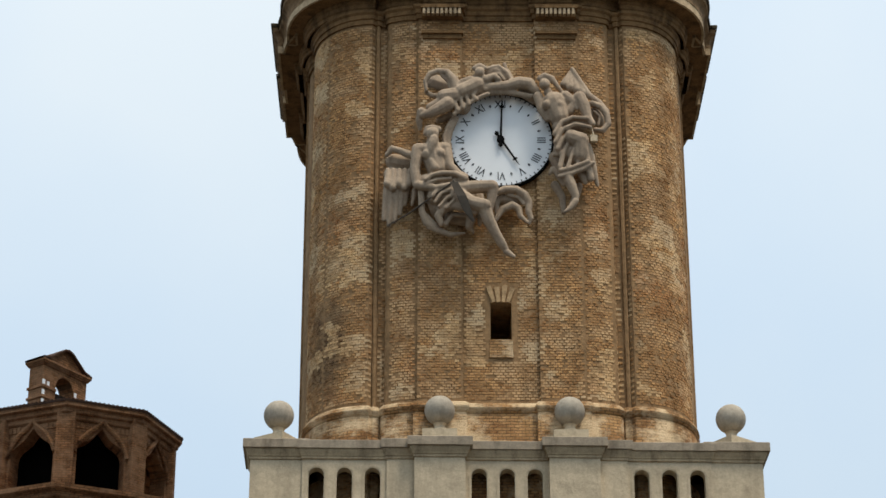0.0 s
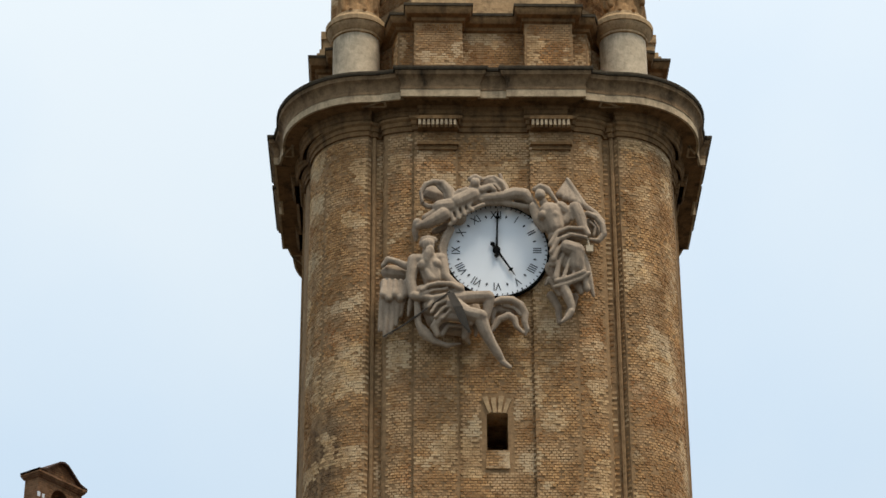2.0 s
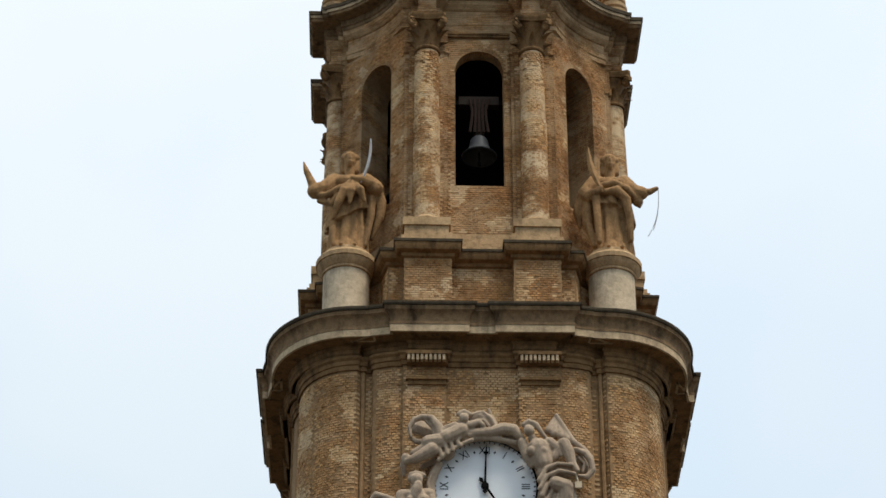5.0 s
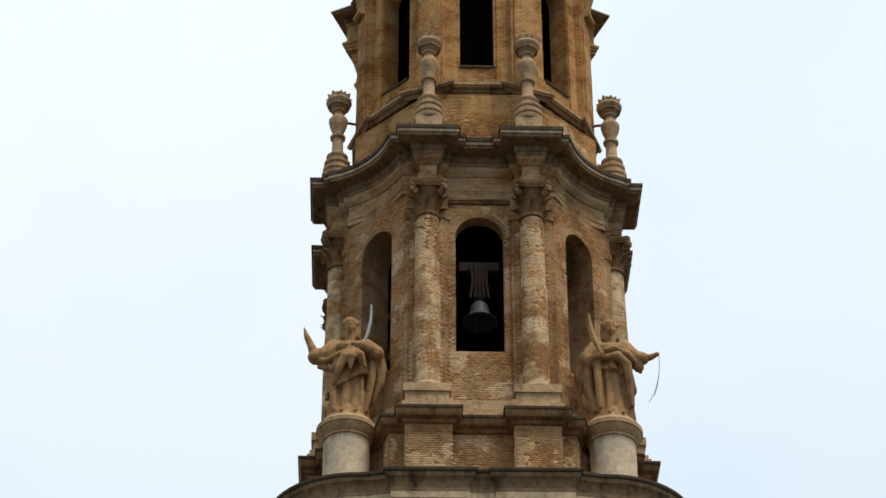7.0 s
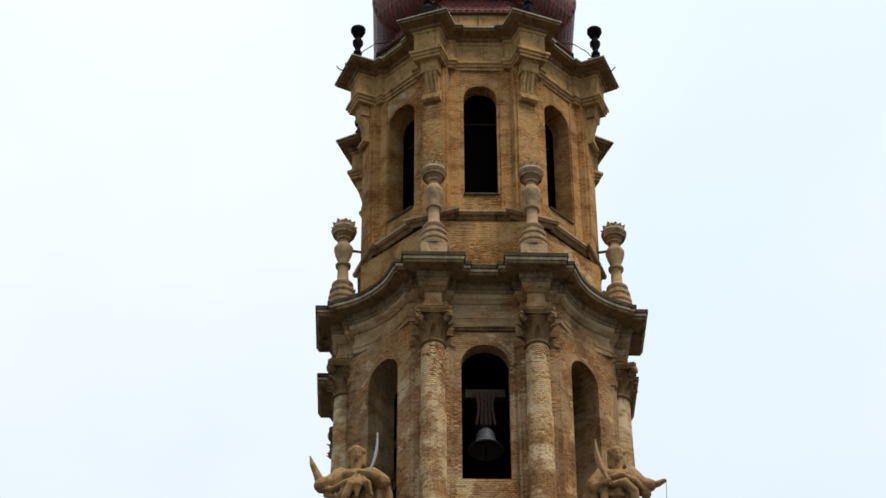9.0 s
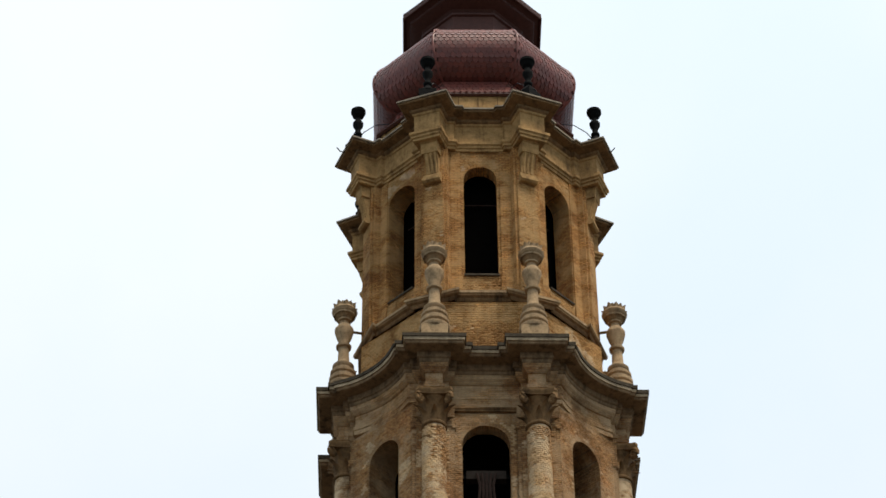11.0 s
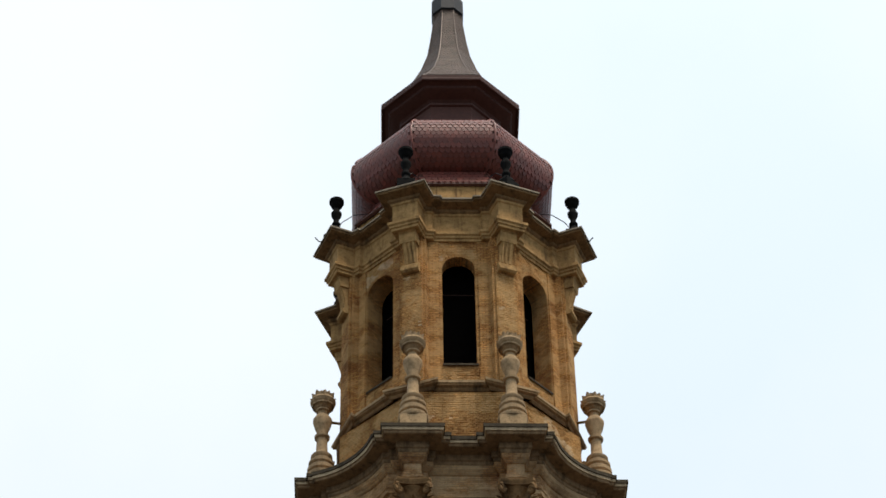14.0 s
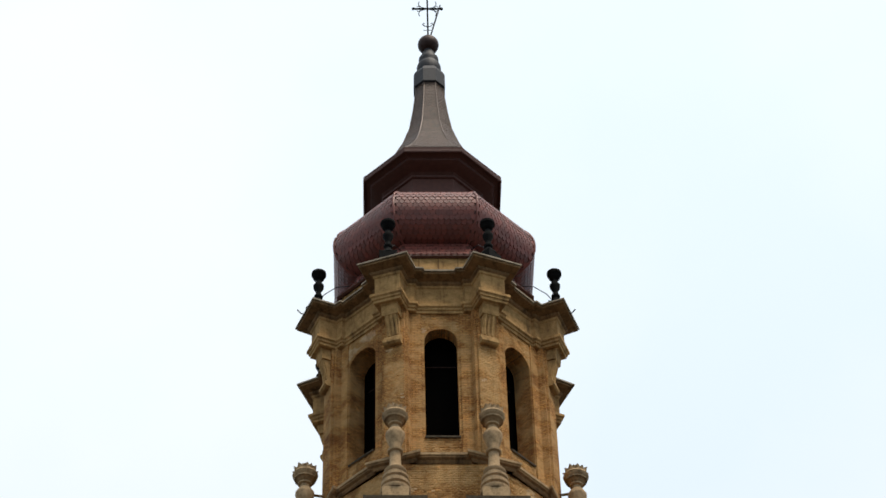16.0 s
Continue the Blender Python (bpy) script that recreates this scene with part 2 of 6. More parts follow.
# ---- mesh tools ----
class Shape:
    """Collects corners, faces and their texture places (in metres) for one mesh."""

    def __init__(self):
        self.v, self.f, self.uv = [], [], []

    def face(self, pts, uvs=None):
        k = len(self.v)
        self.v += [tuple(p) for p in pts]
        self.f.append(tuple(range(k, k + len(pts))))
        if uvs is None:
            nor = Vector((0, 0, 0))
            P = [Vector(p) for p in pts]
            for i in range(len(P)):
                nor += (P[i] - P[0]).cross(P[(i + 1) % len(P)] - P[0])
            nor.normalize() if nor.length > 0 else None
            if abs(nor.z) > 0.7:
                uvs = [(p.x, p.y) for p in P]
            else:
                t = Vector((-nor.y, nor.x, 0)).normalized()
                uvs = [(p.dot(t), p.z) for p in P]
        self.uv.append(uvs)

    def grid(self, rows, uv=None, closed=False, flip=False):
        """Rows of points joined by quads."""
        for i in range(len(rows) - 1):
            n = len(rows[i])
            for j in range(n if closed else n - 1):
                k = (j + 1) % n
                q = [rows[i][j], rows[i][k], rows[i + 1][k], rows[i + 1][j]]
                w = None
                if uv:
                    w = [uv(i, j), uv(i, j + 1), uv(i + 1, j + 1), uv(i + 1, j)]
                if flip:
                    q.reverse()
                    w = w[::-1] if w else None
                self.face(q, w)

    def box(self, x0, x1, y0, y1, z0, z1, m=None):
        c = [(x, y, z) for z in (z0, z1) for y in (y0, y1) for x in (x0, x1)]
        c = [m @ Vector(p) for p in c] if m is not None else c
        for q in ((0, 2, 3, 1), (4, 5, 7, 6), (0, 1, 5, 4), (1, 3, 7, 5), (3, 2, 6, 7), (2, 0, 4, 6)):
            self.face([c[i] for i in q])

    def lathe(self, prof, at=(0, 0, 0), n=24, turn=0.0, m=None, start=0.0, end=360.0):
        full = end - start >= 360
        cnt = n if full else n + 1
        rows = []
        for r, z in prof:
            row = []
            for k in range(cnt):
                a = radians(start + (end - start) * k / n) + turn
                p = Vector((at[0] + r * math.cos(a), at[1] + r * math.sin(a), at[2] + z))
                row.append(m @ p if m is not None else p)
            rows.append(row)
        rm = max(r for r, z in prof)
        self.grid(rows, lambda i, j: (j * rm * radians(end - start) / n, prof[i][1]), full)

    def tube(self, pts, r, n=6):
        P = [Vector(p) for p in pts]
        rows = []
        for i, p in enumerate(P):
            d = (P[min(i + 1, len(P) - 1)] - P[max(i - 1, 0)]).normalized()
            a = d.cross(Vector((0, 0, 1)) if abs(d.z) < 0.9 else Vector((1, 0, 0))).normalized()
            b = d.cross(a)
            rr = r[i] if isinstance(r, (list, tuple)) else r
            rows.append([p + rr * (math.cos(t * math.tau / n) * a + math.sin(t * math.tau / n) * b) for t in range(n)])
        self.grid(rows, None, True)
        self.face(rows[0][::-1])
        self.face(rows[-1])

    def mesh(self, name, merge=True, smooth=None):
        me = bpy.data.meshes.new(name)
        me.from_pydata(self.v, [], self.f)
        lay = me.uv_layers.new(name="UVMap")
        lay.data.foreach_set("uv", [c for w in self.uv for p in w for c in p])
        if merge:
            bm = bmesh.new()
            bm.from_mesh(me)
            bmesh.ops.remove_doubles(bm, verts=bm.verts, dist=0.0004)
            bm.to_mesh(me)
            bm.free()
        if smooth is not None:
            me.polygons.foreach_set("use_smooth", [True] * len(me.polygons))
            me.set_sharp_from_angle(angle=radians(smooth))
        return me


def thing(name, label, category, group="", kind="", at=(0, 0, 0)):
    ob = new(name)
    ob.location = at
    return tagged(ob, label, category, group, kind)


def part(name, shape, material, parent, label="", smooth=None, merge=True):
    me = shape.mesh(name, merge, smooth) if isinstance(shape, Shape) else shape
    if not me.materials:
        me.materials.append(material)
    ob = new(name, me)
    ob.parent = parent
    if label:
        ob["label"] = label
    return ob


def offset(outline, d):
    """A closed plan moved outwards by d, with mitred corners (the plan runs anticlockwise)."""
    n, res = len(outline), []
    for i in range(n):
        p0, p, p1 = (Vector(outline[(i + k) % n]) for k in (-1, 0, 1))
        a, b = (p - p0).normalized(), (p1 - p).normalized()
        na, nb = Vector((a.y, -a.x)), Vector((b.y, -b.x))
        res.append(p + (na + nb) * (d / max(0.35, 1 + na.dot(nb))))
    return res


def sweep(shape, outline, prof, top=False, bottom=False, skip=()):
    """A moulding or wall: profile rows (outward offset, height) carried round a closed plan."""
    s = [0.0]
    for i in range(len(outline)):
        s.append(s[-1] + (Vector(outline[(i + 1) % len(outline)]) - Vector(outline[i])).length)
    acc = [0.0]
    for (o0, z0), (o1, z1) in zip(prof, prof[1:]):
        acc.append(acc[-1] + math.hypot(o1 - o0, z1 - z0))
    rows = [[(p.x, p.y, z) for p in offset(outline, o)] for o, z in prof]
    n = len(outline)
    for i in range(len(rows) - 1):
        for j in range(n):
            if (i, j) in skip:
                continue
            k = (j + 1) % n
            va, vb = (prof[i][1], prof[i + 1][1]) if abs(prof[i + 1][1] - prof[i][1]) > 0.3 else (prof[0][1] + acc[i], prof[0][1] + acc[i + 1])
            shape.face([rows[i][j], rows[i][k], rows[i + 1][k], rows[i + 1][j]], [(s[j], va), (s[j + 1], va), (s[j + 1], vb), (s[j], vb)])
    if top:
        shape.face(rows[-1])
    if bottom:
        shape.face(rows[0][::-1])


def fourfold(half):
    """A plan of four alike sides from half of the front one (from its middle to the corner, x growing, front at minus y)."""
    side = [(-x, y) for x, y in reversed(half) if x > 1e-6] + [p for p in half if p[0] > 1e-6]
    res = []
    for k in range(4):
        c, s = round(math.cos(k * math.pi / 2)), round(math.sin(k * math.pi / 2))
        for x, y in side:
            q = (c * x - s * y, s * x + c * y)
            if not res or math.dist(res[-1], q) > 1e-4:
                res.append(q)
    if math.dist(res[0], res[-1]) < 1e-4:
        res.pop()
    return res


def arc(cx, cy, r, a0, a1, n):
    return [(cx + r * math.cos(radians(a0 + (a1 - a0) * k / n)), cy + r * math.sin(radians(a0 + (a1 - a0) * k / n))) for k in range(n + 1)]


def octagon(apothem):
    r = apothem / math.cos(math.pi / 8)
    return [(r * math.cos(radians(-112.5 + 45 * k)), r * math.sin(radians(-112.5 + 45 * k))) for k in range(8)]


def pierced(shape, place, u0, u1, z0, z1, hole, thick, n=10, cols=1, peak=0.0):
    """A wall from u0 to u1 and z0 to z1 with an arched opening (half width, sill, springing, rise) in its middle; place(u, depth) gives the plan."""
    hw, zs, zp, rise = hole
    um = (u0 + u1) / 2

    def P(u, d, z):
        x, y = place(u, d)
        return (x, y, z)

    arcp = [(um - hw * math.cos(math.pi * k / n), zp + rise * math.sin(math.pi * k / n) + peak * max(0.0, 1 - abs(math.cos(math.pi * k / n)) / 0.5) ** 1.4) for k in range(n + 1)]
    for d, flip in ((0.0, False), (thick, True)):
        def q(pts):
            pts = pts[::-1] if flip else pts
            shape.face([P(u, d, z) for u, z in pts], pts)

        for a, b in ((u0, um - hw), (um + hw, u1)):
            for k in range(cols):
                p0, p1 = a + (b - a) * k / cols, a + (b - a) * (k + 1) / cols
                q([(p0, z0), (p1, z0), (p1, zp), (p0, zp)])
                q([(p0, zp), (p1, zp), (p1, z1), (p0, z1)])
        if zs > z0:
            for k in range(cols * 2):
                p0, p1 = um - hw + hw * k / cols, um - hw + hw * (k + 1) / cols
                q([(p0, z0), (p1, z0), (p1, zs), (p0, zs)])
        for (a, za), (b, zb) in zip(arcp, arcp[1:]):
            q([(a, za), (b, zb), (b, z1), (a, z1)])
    rim = [(um - hw, zs)] + arcp + [(um + hw, zs)]
    for (a, za), (b, zb) in zip(rim, rim[1:] + rim[:1]):
        shape.face([P(a, 0, za), P(b, 0, zb), P(b, thick, zb), P(a, thick, za)][::-1], [(0, za + a), (0, zb + b), (thick, zb + b), (thick, za + a)][::-1])

# ---- ground ----
g = Shape()
g.face([(-2500, -2500, 0), (2500, -2500, 0), (2500, 2500, 0), (-2500, 2500, 0)])
ground = part("ground", g, PAVING, None)
tagged(ground, "dark grey paved square stretching to the horizon", "ground", kind="structure")

# ---- the bell tower ----
tower = thing("bell_tower", "tall baroque tan brick bell tower with weathered stone cornices", "tower")

# the plain stone base storeys
s = Shape()
base_plan = [(-6.6, -6.6), (6.6, -6.6), (6.6, 6.6), (-6.6, 6.6)]
sweep(s, base_plan, [(0.4, 0), (0.4, 1.2), (0.1, 1.5), (0, 1.5), (0, 23.0), (0.3, 23.3), (0.55, 23.8), (0.55, 24.0)], top=True)
part("base_storey", s, PALE, tower, "pale limestone base storeys")

# the clock storey: a square with rounded corners and a stepped middle bay
corner = arc(3.78, -3.78, 2.08, -90, 0, 14)
shaft_half = [(0.30, -6.06), (1.08, -6.06), (1.08, -6.2), (2.37, -6.2), (2.37, -6.12), (2.62, -6.10), (2.85, -6.06), (3.02, -6.0)] + \
    [(3.02 + 0.27 * math.sin(radians(a)), -5.98 + 0.18 * (1 - math.cos(radians(a)))) for a in (20, 40, 60, 75, 90)] + \
    [(3.29, -5.66), (3.50, -5.66), (3.52, -5.76), (3.58, -5.78), (3.63, -5.76), (3.64, -5.70), (3.72, -5.79)] + corner[:8]


def narrowed(plan, k):
    """The plan with what lies beyond the flanks' grooves drawn in."""
    return [(math.copysign(3.6 + (abs(x) - 3.6) * k, x) if abs(x) > 3.6 else x, y) for x, y in plan]


shaft_plan = narrowed(fourfold(shaft_half), 0.86)
s = Shape()
levels = [24.0, 29.98, 31.12, 40.55]
front = [j for j in range(len(shaft_plan)) if abs(shaft_plan[j][0] + 0.30) < 1e-3 and shaft_plan[j][1] < -6]
sweep(s, shaft_plan, [(0, z) for z in levels], skip={(1, front[0])})
part("shaft_wall", s, JOINT, tower, "weathered tan brick clock storey", smooth=25)

# the small window below the clock
s = Shape()
for q in ([(-0.3, 0, 0), (-0.3, 2.2, 0), (0.3, 2.2, 0), (0.3, 0, 0)], [(-0.3, 0, 1.14), (0.3, 0, 1.14), (0.3, 2.2, 1.14), (-0.3, 2.2, 1.14)],
          [(-0.3, 0, 0), (-0.3, 0, 1.14), (-0.3, 2.2, 1.14), (-0.3, 2.2, 0)], [(0.3, 0, 0), (0.3, 2.2, 0), (0.3, 2.2, 1.14), (0.3, 0, 1.14)],
          [(-0.3, 2.2, 0), (-0.3, 2.2, 1.14), (0.3, 2.2, 1.14), (0.3, 2.2, 0)]):
    s.face([(x, y - 6.06, z + 29.98) for x, y, z in q[::-1]])
window = part("shaft_window", s, BRICK, tower, "small dark rectangular window opening")
s = Shape()
s.box(-0.33, 0.33, -6.075, -6.0, 29.50, 29.985)
s.box(-0.34, 0.34, -6.12, -6.0, 29.42, 29.50)
part("sill", s, BRICK_WORN, window, "thin rendered sill")
s = Shape()
for k in range(4):
    lean = -18 + 12 * k
    m = pose(0.13 * (k - 1.5), -6.06, 31.13, 0, lean, 0)
    w0, w1 = 0.05, 0.075
    f = [(-w0, 0.0), (w0, 0.0), (w1, 0.52 - 0.05 * (k % 2)), (-w1, 0.52 - 0.05 * (k % 2))]
    s.face([m @ Vector((x, -0.06, z)) for x, z in f])
    for (x0, z0), (x1, z1) in zip(f, f[1:] + f[:1]):
        s.face([m @ Vector(p) for p in ((x0, 0.02, z0), (x1, 0.02, z1), (x1, -0.06, z1), (x0, -0.06, z0))])
part("flat_arch", s, TANSTONE, window, "splayed flat arch of pale voussoirs")

# its base moulding
s = Shape()
sweep(s, shaft_plan, [(0.0, 28.05), (0.06, 28.03), (0.14, 27.95), (0.17, 27.86), (0.14, 27.76), (0.08, 27.70), (0.10, 27.66), (0.10, 24.0)][::-1])
part("base_moulding", s, BRICK_WORN, tower, "rounded base moulding of worn rendered brick", smooth=35)

# brackets under the cornice blocks
for x in (-1.66, 1.73):
    s = Shape()
    s.box(x - 0.64, x + 0.64, -6.60, -6.15, 40.58, 40.70)
    s.box(x - 0.60, x + 0.60, -6.44, -6.15, 40.36, 40.58)
    s.box(x - 0.62, x + 0.62, -6.36, -6.15, 39.84, 39.93)
    s.box(x - 0.58, x + 0.58, -6.28, -6.15, 39.70, 39.84)
    bracket = part("bracket", s, MOULD, tower)
    for k in range(9):
        s = Shape()
        s.box(x - 0.585 + k * 0.132, x - 0.505 + k * 0.132, -6.58, -6.43, 40.38, 40.575)
        part("dentil", s, EDGE, bracket)

# main cornice of the clock storey
corn_half = [(1.02, -6.10), (1.02, -6.2), (2.15, -6.2), (2.15, -6.08), (2.6, -6.05), (3.1, -5.95), (3.5, -5.72), (3.56, -5.6), (3.74, -5.6), (3.78, -5.86)] + corner[1:8]
corn_plan = narrowed(fourfold(corn_half), 0.98)
s = Shape()
sweep(s, shaft_plan, [(0, 40.40), (0.06, 40.40), (0.06, 40.55), (0.10, 40.57), (0.10, 40.70), (0.16, 40.76), (0.16, 40.84)])
part("architrave", s, MOULD, tower, "stepped brick architrave band", smooth=35)
s = Shape()
sweep(s, corn_plan, [(0.0, 40.80), (0.04, 40.82), (0.05, 40.92), (0.09, 40.96), (0.09, 41.08), (0.13, 41.12), (0.13, 41.22), (0.60, 41.24), (0.60, 42.14), (0.3, 42.2)], top=True)
cornice = part("cornice", s, MOULD, tower, "projecting moulded cornice with broken-forward blocks", smooth=35)
s = Shape()
sweep(s, corn_plan, [(0.60, 41.47), (0.645, 41.48), (0.645, 41.55), (0.62, 41.57), (0.625, 41.68), (0.66, 41.80), (0.72, 41.88), (0.78, 41.92), (0.78, 41.97), (0.80, 42.0), (0.80, 42.06), (0.6, 42.08)])
part("cyma", s, CYMA, cornice, "stained brown cyma moulding", smooth=35)
s = Shape()
sweep(s, corn_plan, [(0.70, 42.05), (0.84, 42.05), (0.86, 42.10), (0.86, 42.17), (0.5, 42.25)])
part("drip_slab", s, LEDGE, cornice, "dark weather slab on the cornice")
s = Shape()
sweep(s, corn_plan, [(0.56, 41.225), (0.63, 41.225), (0.63, 41.45), (0.645, 41.47), (0.60, 41.48)])
part("corona", s, EDGE, cornice, "pale stone corona band")

# the pedestal zone of the belfry; from here up the tower is turned a little
TURN = 0.8
lower = set(tower.children)
ped_half = [(0.97, -4.95), (0.97, -5.5), (2.45, -5.5), (2.45, -4.95), (2.95, -4.95), (3.15, -4.1), (3.62, -3.62)]
ped_plan = fourfold(ped_half)
s = Shape()
sweep(s, ped_plan, [(0, 42.0), (0, 45.0)])
part("pedestal_wall", s, JOINT, tower, "brick pedestals under the columns")
s = Shape()
sweep(s, ped_plan, [(0, 44.72), (0.08, 44.76), (0.10, 44.86), (0.24, 44.92), (0.30, 45.05), (0.30, 45.22), (0.05, 45.32)], top=True)
ledge = part("pedestal_cornice", s, MOULD, tower, "moulded ledge of the pedestals", smooth=35)
s = Shape()
sweep(s, ped_plan, [(0.22, 45.16), (0.335, 45.16), (0.34, 45.25), (0.1, 45.36)])
part("drip_slab", s, LEDGE, ledge, "dark weather slab")
plinth_half = [(0.93, -4.75), (0.93, -5.38), (2.46, -5.38), (2.46, -4.75), (2.75, -4.75), (3.05, -4.0), (3.52, -3.52)]
s = Shape()
sweep(s, fourfold(plinth_half), [(0.18, 45.2), (0.18, 45.42), (0.10, 45.44), (0.10, 45.62), (0.0, 45.64), (0.0, 45.8)], top=True)
part("plinth_course", s, TANSTONE, tower, "worn stone plinth course")
s = Shape()
sweep(s, fourfold([(0.93, -4.55), (2.42, -4.6), (3.45, -3.45)]), [(0.06, 45.7), (0.06, 45.95), (0.0, 45.98), (0.0, 46.3), (-0.06, 46.34)], top=True)
part("sill_course", s, TANSTONE, tower, "worn stone course under the belfry openings")

# the belfry: eight pierced bays with columns at the corners of an octagon
BW = 4.38
Z0, Z1 = 46.0, 55.0
for k in range(4):
    turn = Matrix.Rotation(k * math.pi / 2, 2)
    s = Shape()

    def flat(u, d):
        p = turn @ Vector((u, -BW + d))
        return p.x, p.y

    pierced(s, flat, -2.46, 2.46, Z0, Z1, (0.80, 48.33, 53.08, 0.80), 0.45, n=14)
    part("belfry_wall", s, BELFRY_WALL, tower, "tan brick belfry wall with an arched opening")
    s = Shape()

    def bowed(u, d):
        # a slightly concave bay from (2.46, -4.45) to (4.45, -2.46)
        w = u / 2.814
        x, y = 2.46 + 1.99 * w, -4.45 + 1.99 * w
        sag = 0.07 * 4 * w * (1 - w) + d
        p = turn @ Vector((x - sag * 0.7071, y + sag * 0.7071))
        return p.x, p.y

    pierced(s, bowed, 0.0, 2.814, Z0, Z1, (0.69, 47.9, 53.2, 0.70), 1.25, n=10, cols=3)
    part("belfry_wall", s, BELFRY_WALL, tower, "concave brick bay with an arched opening", smooth=25)
    for e in (-1, 1):
        s = Shape()
        for x0, x1, y0 in ((1.05, 2.48, -4.52), (1.18, 2.34, -4.60)):
            q = [turn @ Vector((e * x, y)) for x, y in ((x0, y0), (x1, y0), (x1, -4.3), (x0, -4.3))]
            q = q if e > 0 else q[::-1]
            sweep(s, [(p.x, p.y) for p in q], [(0.04, 46.0), (0.04, 46.6), (0, 46.65), (0, 53.6), (0.05, 53.64), (0.05, 53.9), (0, 53.95), (0, 54.7)])
        part("pilaster", s, BELFRY_WALL, tower)

# Belfry interior shade put into colour: blackened floor and ceiling, added core.
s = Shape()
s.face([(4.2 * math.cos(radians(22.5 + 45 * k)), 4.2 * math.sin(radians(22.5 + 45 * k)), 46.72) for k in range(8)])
part("belfry_floor", s, SHADE_BLACK, tower, "belfry floor coloured near-black as interior shade")
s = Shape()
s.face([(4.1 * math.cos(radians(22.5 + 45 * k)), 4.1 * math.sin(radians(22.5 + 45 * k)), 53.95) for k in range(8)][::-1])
part("belfry_ceiling", s, SHADE_BLACK, tower, "belfry ceiling coloured near-black as interior shade")
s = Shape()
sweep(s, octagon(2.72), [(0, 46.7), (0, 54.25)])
part("bell_frame_boarding", s, SHADE_BLACK, tower, "added near-black core standing for the shade behind the bells")


def leaf(shape, m, w, h, out):
    """A curling acanthus tongue."""
    rows = []
    for i in range(6):
        t = i / 5
        half = w * (0.9 - 0.75 * t ** 2.2)
        bend = out * (0.25 * t + 0.75 * t ** 3)
        z = h * (t - 0.22 * max(0, t - 0.7) * 3 * t)
        rows.append([m @ Vector((half * a, -bend - 0.03 * (1 - abs(a)), z)) for a in (-1, -0.4, 0, 0.4, 1)])
    shape.grid(rows)
    back = [[p + (m.to_3x3() @ Vector((0, 0.045, 0))) for p in r] for r in rows]
    shape.grid(back, flip=True)


def column(at, turn):
    """A brick column with a stone base and a Corinthian capital."""
    m = pose(at[0], at[1], 0, 0, 0, turn)
    s = Shape()
    s.lathe([(0.44, 46.6), (0.445, 49.5), (0.40, 51.5), (0.375, 53.45)], n=28, m=m)
    shaft = part("column", s, BRICK_WORN, tower, "round brick column with peeling render", smooth=50)
    s = Shape()
    s.box(-0.70, 0.70, -0.66, 0.5, 45.7, 46.05, m)
    s.box(-0.76, 0.76, -0.72, 0.5, 46.05, 46.34, m)
    s.lathe([(0.64, 46.34), (0.67, 46.40), (0.64, 46.47), (0.54, 46.51), (0.50, 46.58), (0.44, 46.64)], n=28, m=m)
    part("column_base", s, TANSTONE, shaft, "worn stone column base", smooth=40)
    s = Shape()
    s.lathe([(0.38, 53.42), (0.43, 53.44), (0.45, 53.49), (0.43, 53.54), (0.37, 53.56), (0.32, 54.0), (0.36, 54.35), (0.50, 54.54), (0.3, 54.60)], n=28, m=m)
    leaves, scrolls = [], []
    for zz, h, w, out, shift in ((53.58, 0.46, 0.15, 0.34, 0), (53.62, 0.80, 0.15, 0.40, 22.5)):
        for k in range(8):
            one = Shape()
            leaf(one, m @ pose(0, 0, zz, 0, 0, 45 * k + shift) @ pose(0, -0.35, 0), w, h, out)
            leaves.append(one)
    for k in range(4):
        c = m @ pose(0, 0, 0, 0, 0, 45 + 90 * k)
        one = Shape()
        ring = []
        for i in range(22):
            a = i / 21 * math.tau * 1.6
            rr = 0.19 * (1 - i / 26)
            ring.append(c @ Vector((0, -0.68 - rr * math.sin(a) * 0.9, 54.42 + rr * math.cos(a) - 0.02)))
        one.tube(ring, 0.085, 6)
        scrolls.append(one)
    plan = []
    for k in range(4):
        c, sn = math.cos(k * math.pi / 2), math.sin(k * math.pi / 2)
        for t in (-0.9, -0.5, 0, 0.5, 0.9):
            x, y = 0.70 * t, -0.62 + 0.13 * (1 - t * t)
            p = m @ Vector((c * x - sn * y, sn * x + c * y, 0))
            plan.append((p.x, p.y))
    for (x0, y0), (x1, y1) in zip(plan, plan[1:] + plan[:1]):
        s.face([(at[0], at[1], 54.575), (x1, y1, 54.575), (x0, y0, 54.575)])
    sweep(s, plan, [(0, 54.575), (0.02, 54.66), (0.05, 54.70), (0.05, 54.80)], top=True)
    part("capital", s, MOULD, shaft, "carved stone Corinthian capital", smooth=40)
    for one in leaves:
        part("acanthus_leaf", one, MOULD, shaft, smooth=50)
    for one in scrolls:
        part("scroll", one, MOULD, shaft, smooth=50)


for k in range(4):
    for e in (-1, 1):
        p = Matrix.Rotation(k * math.pi / 2, 2) @ Vector((1.75 * e, -4.72))
        column((p.x, p.y), 90 * k)

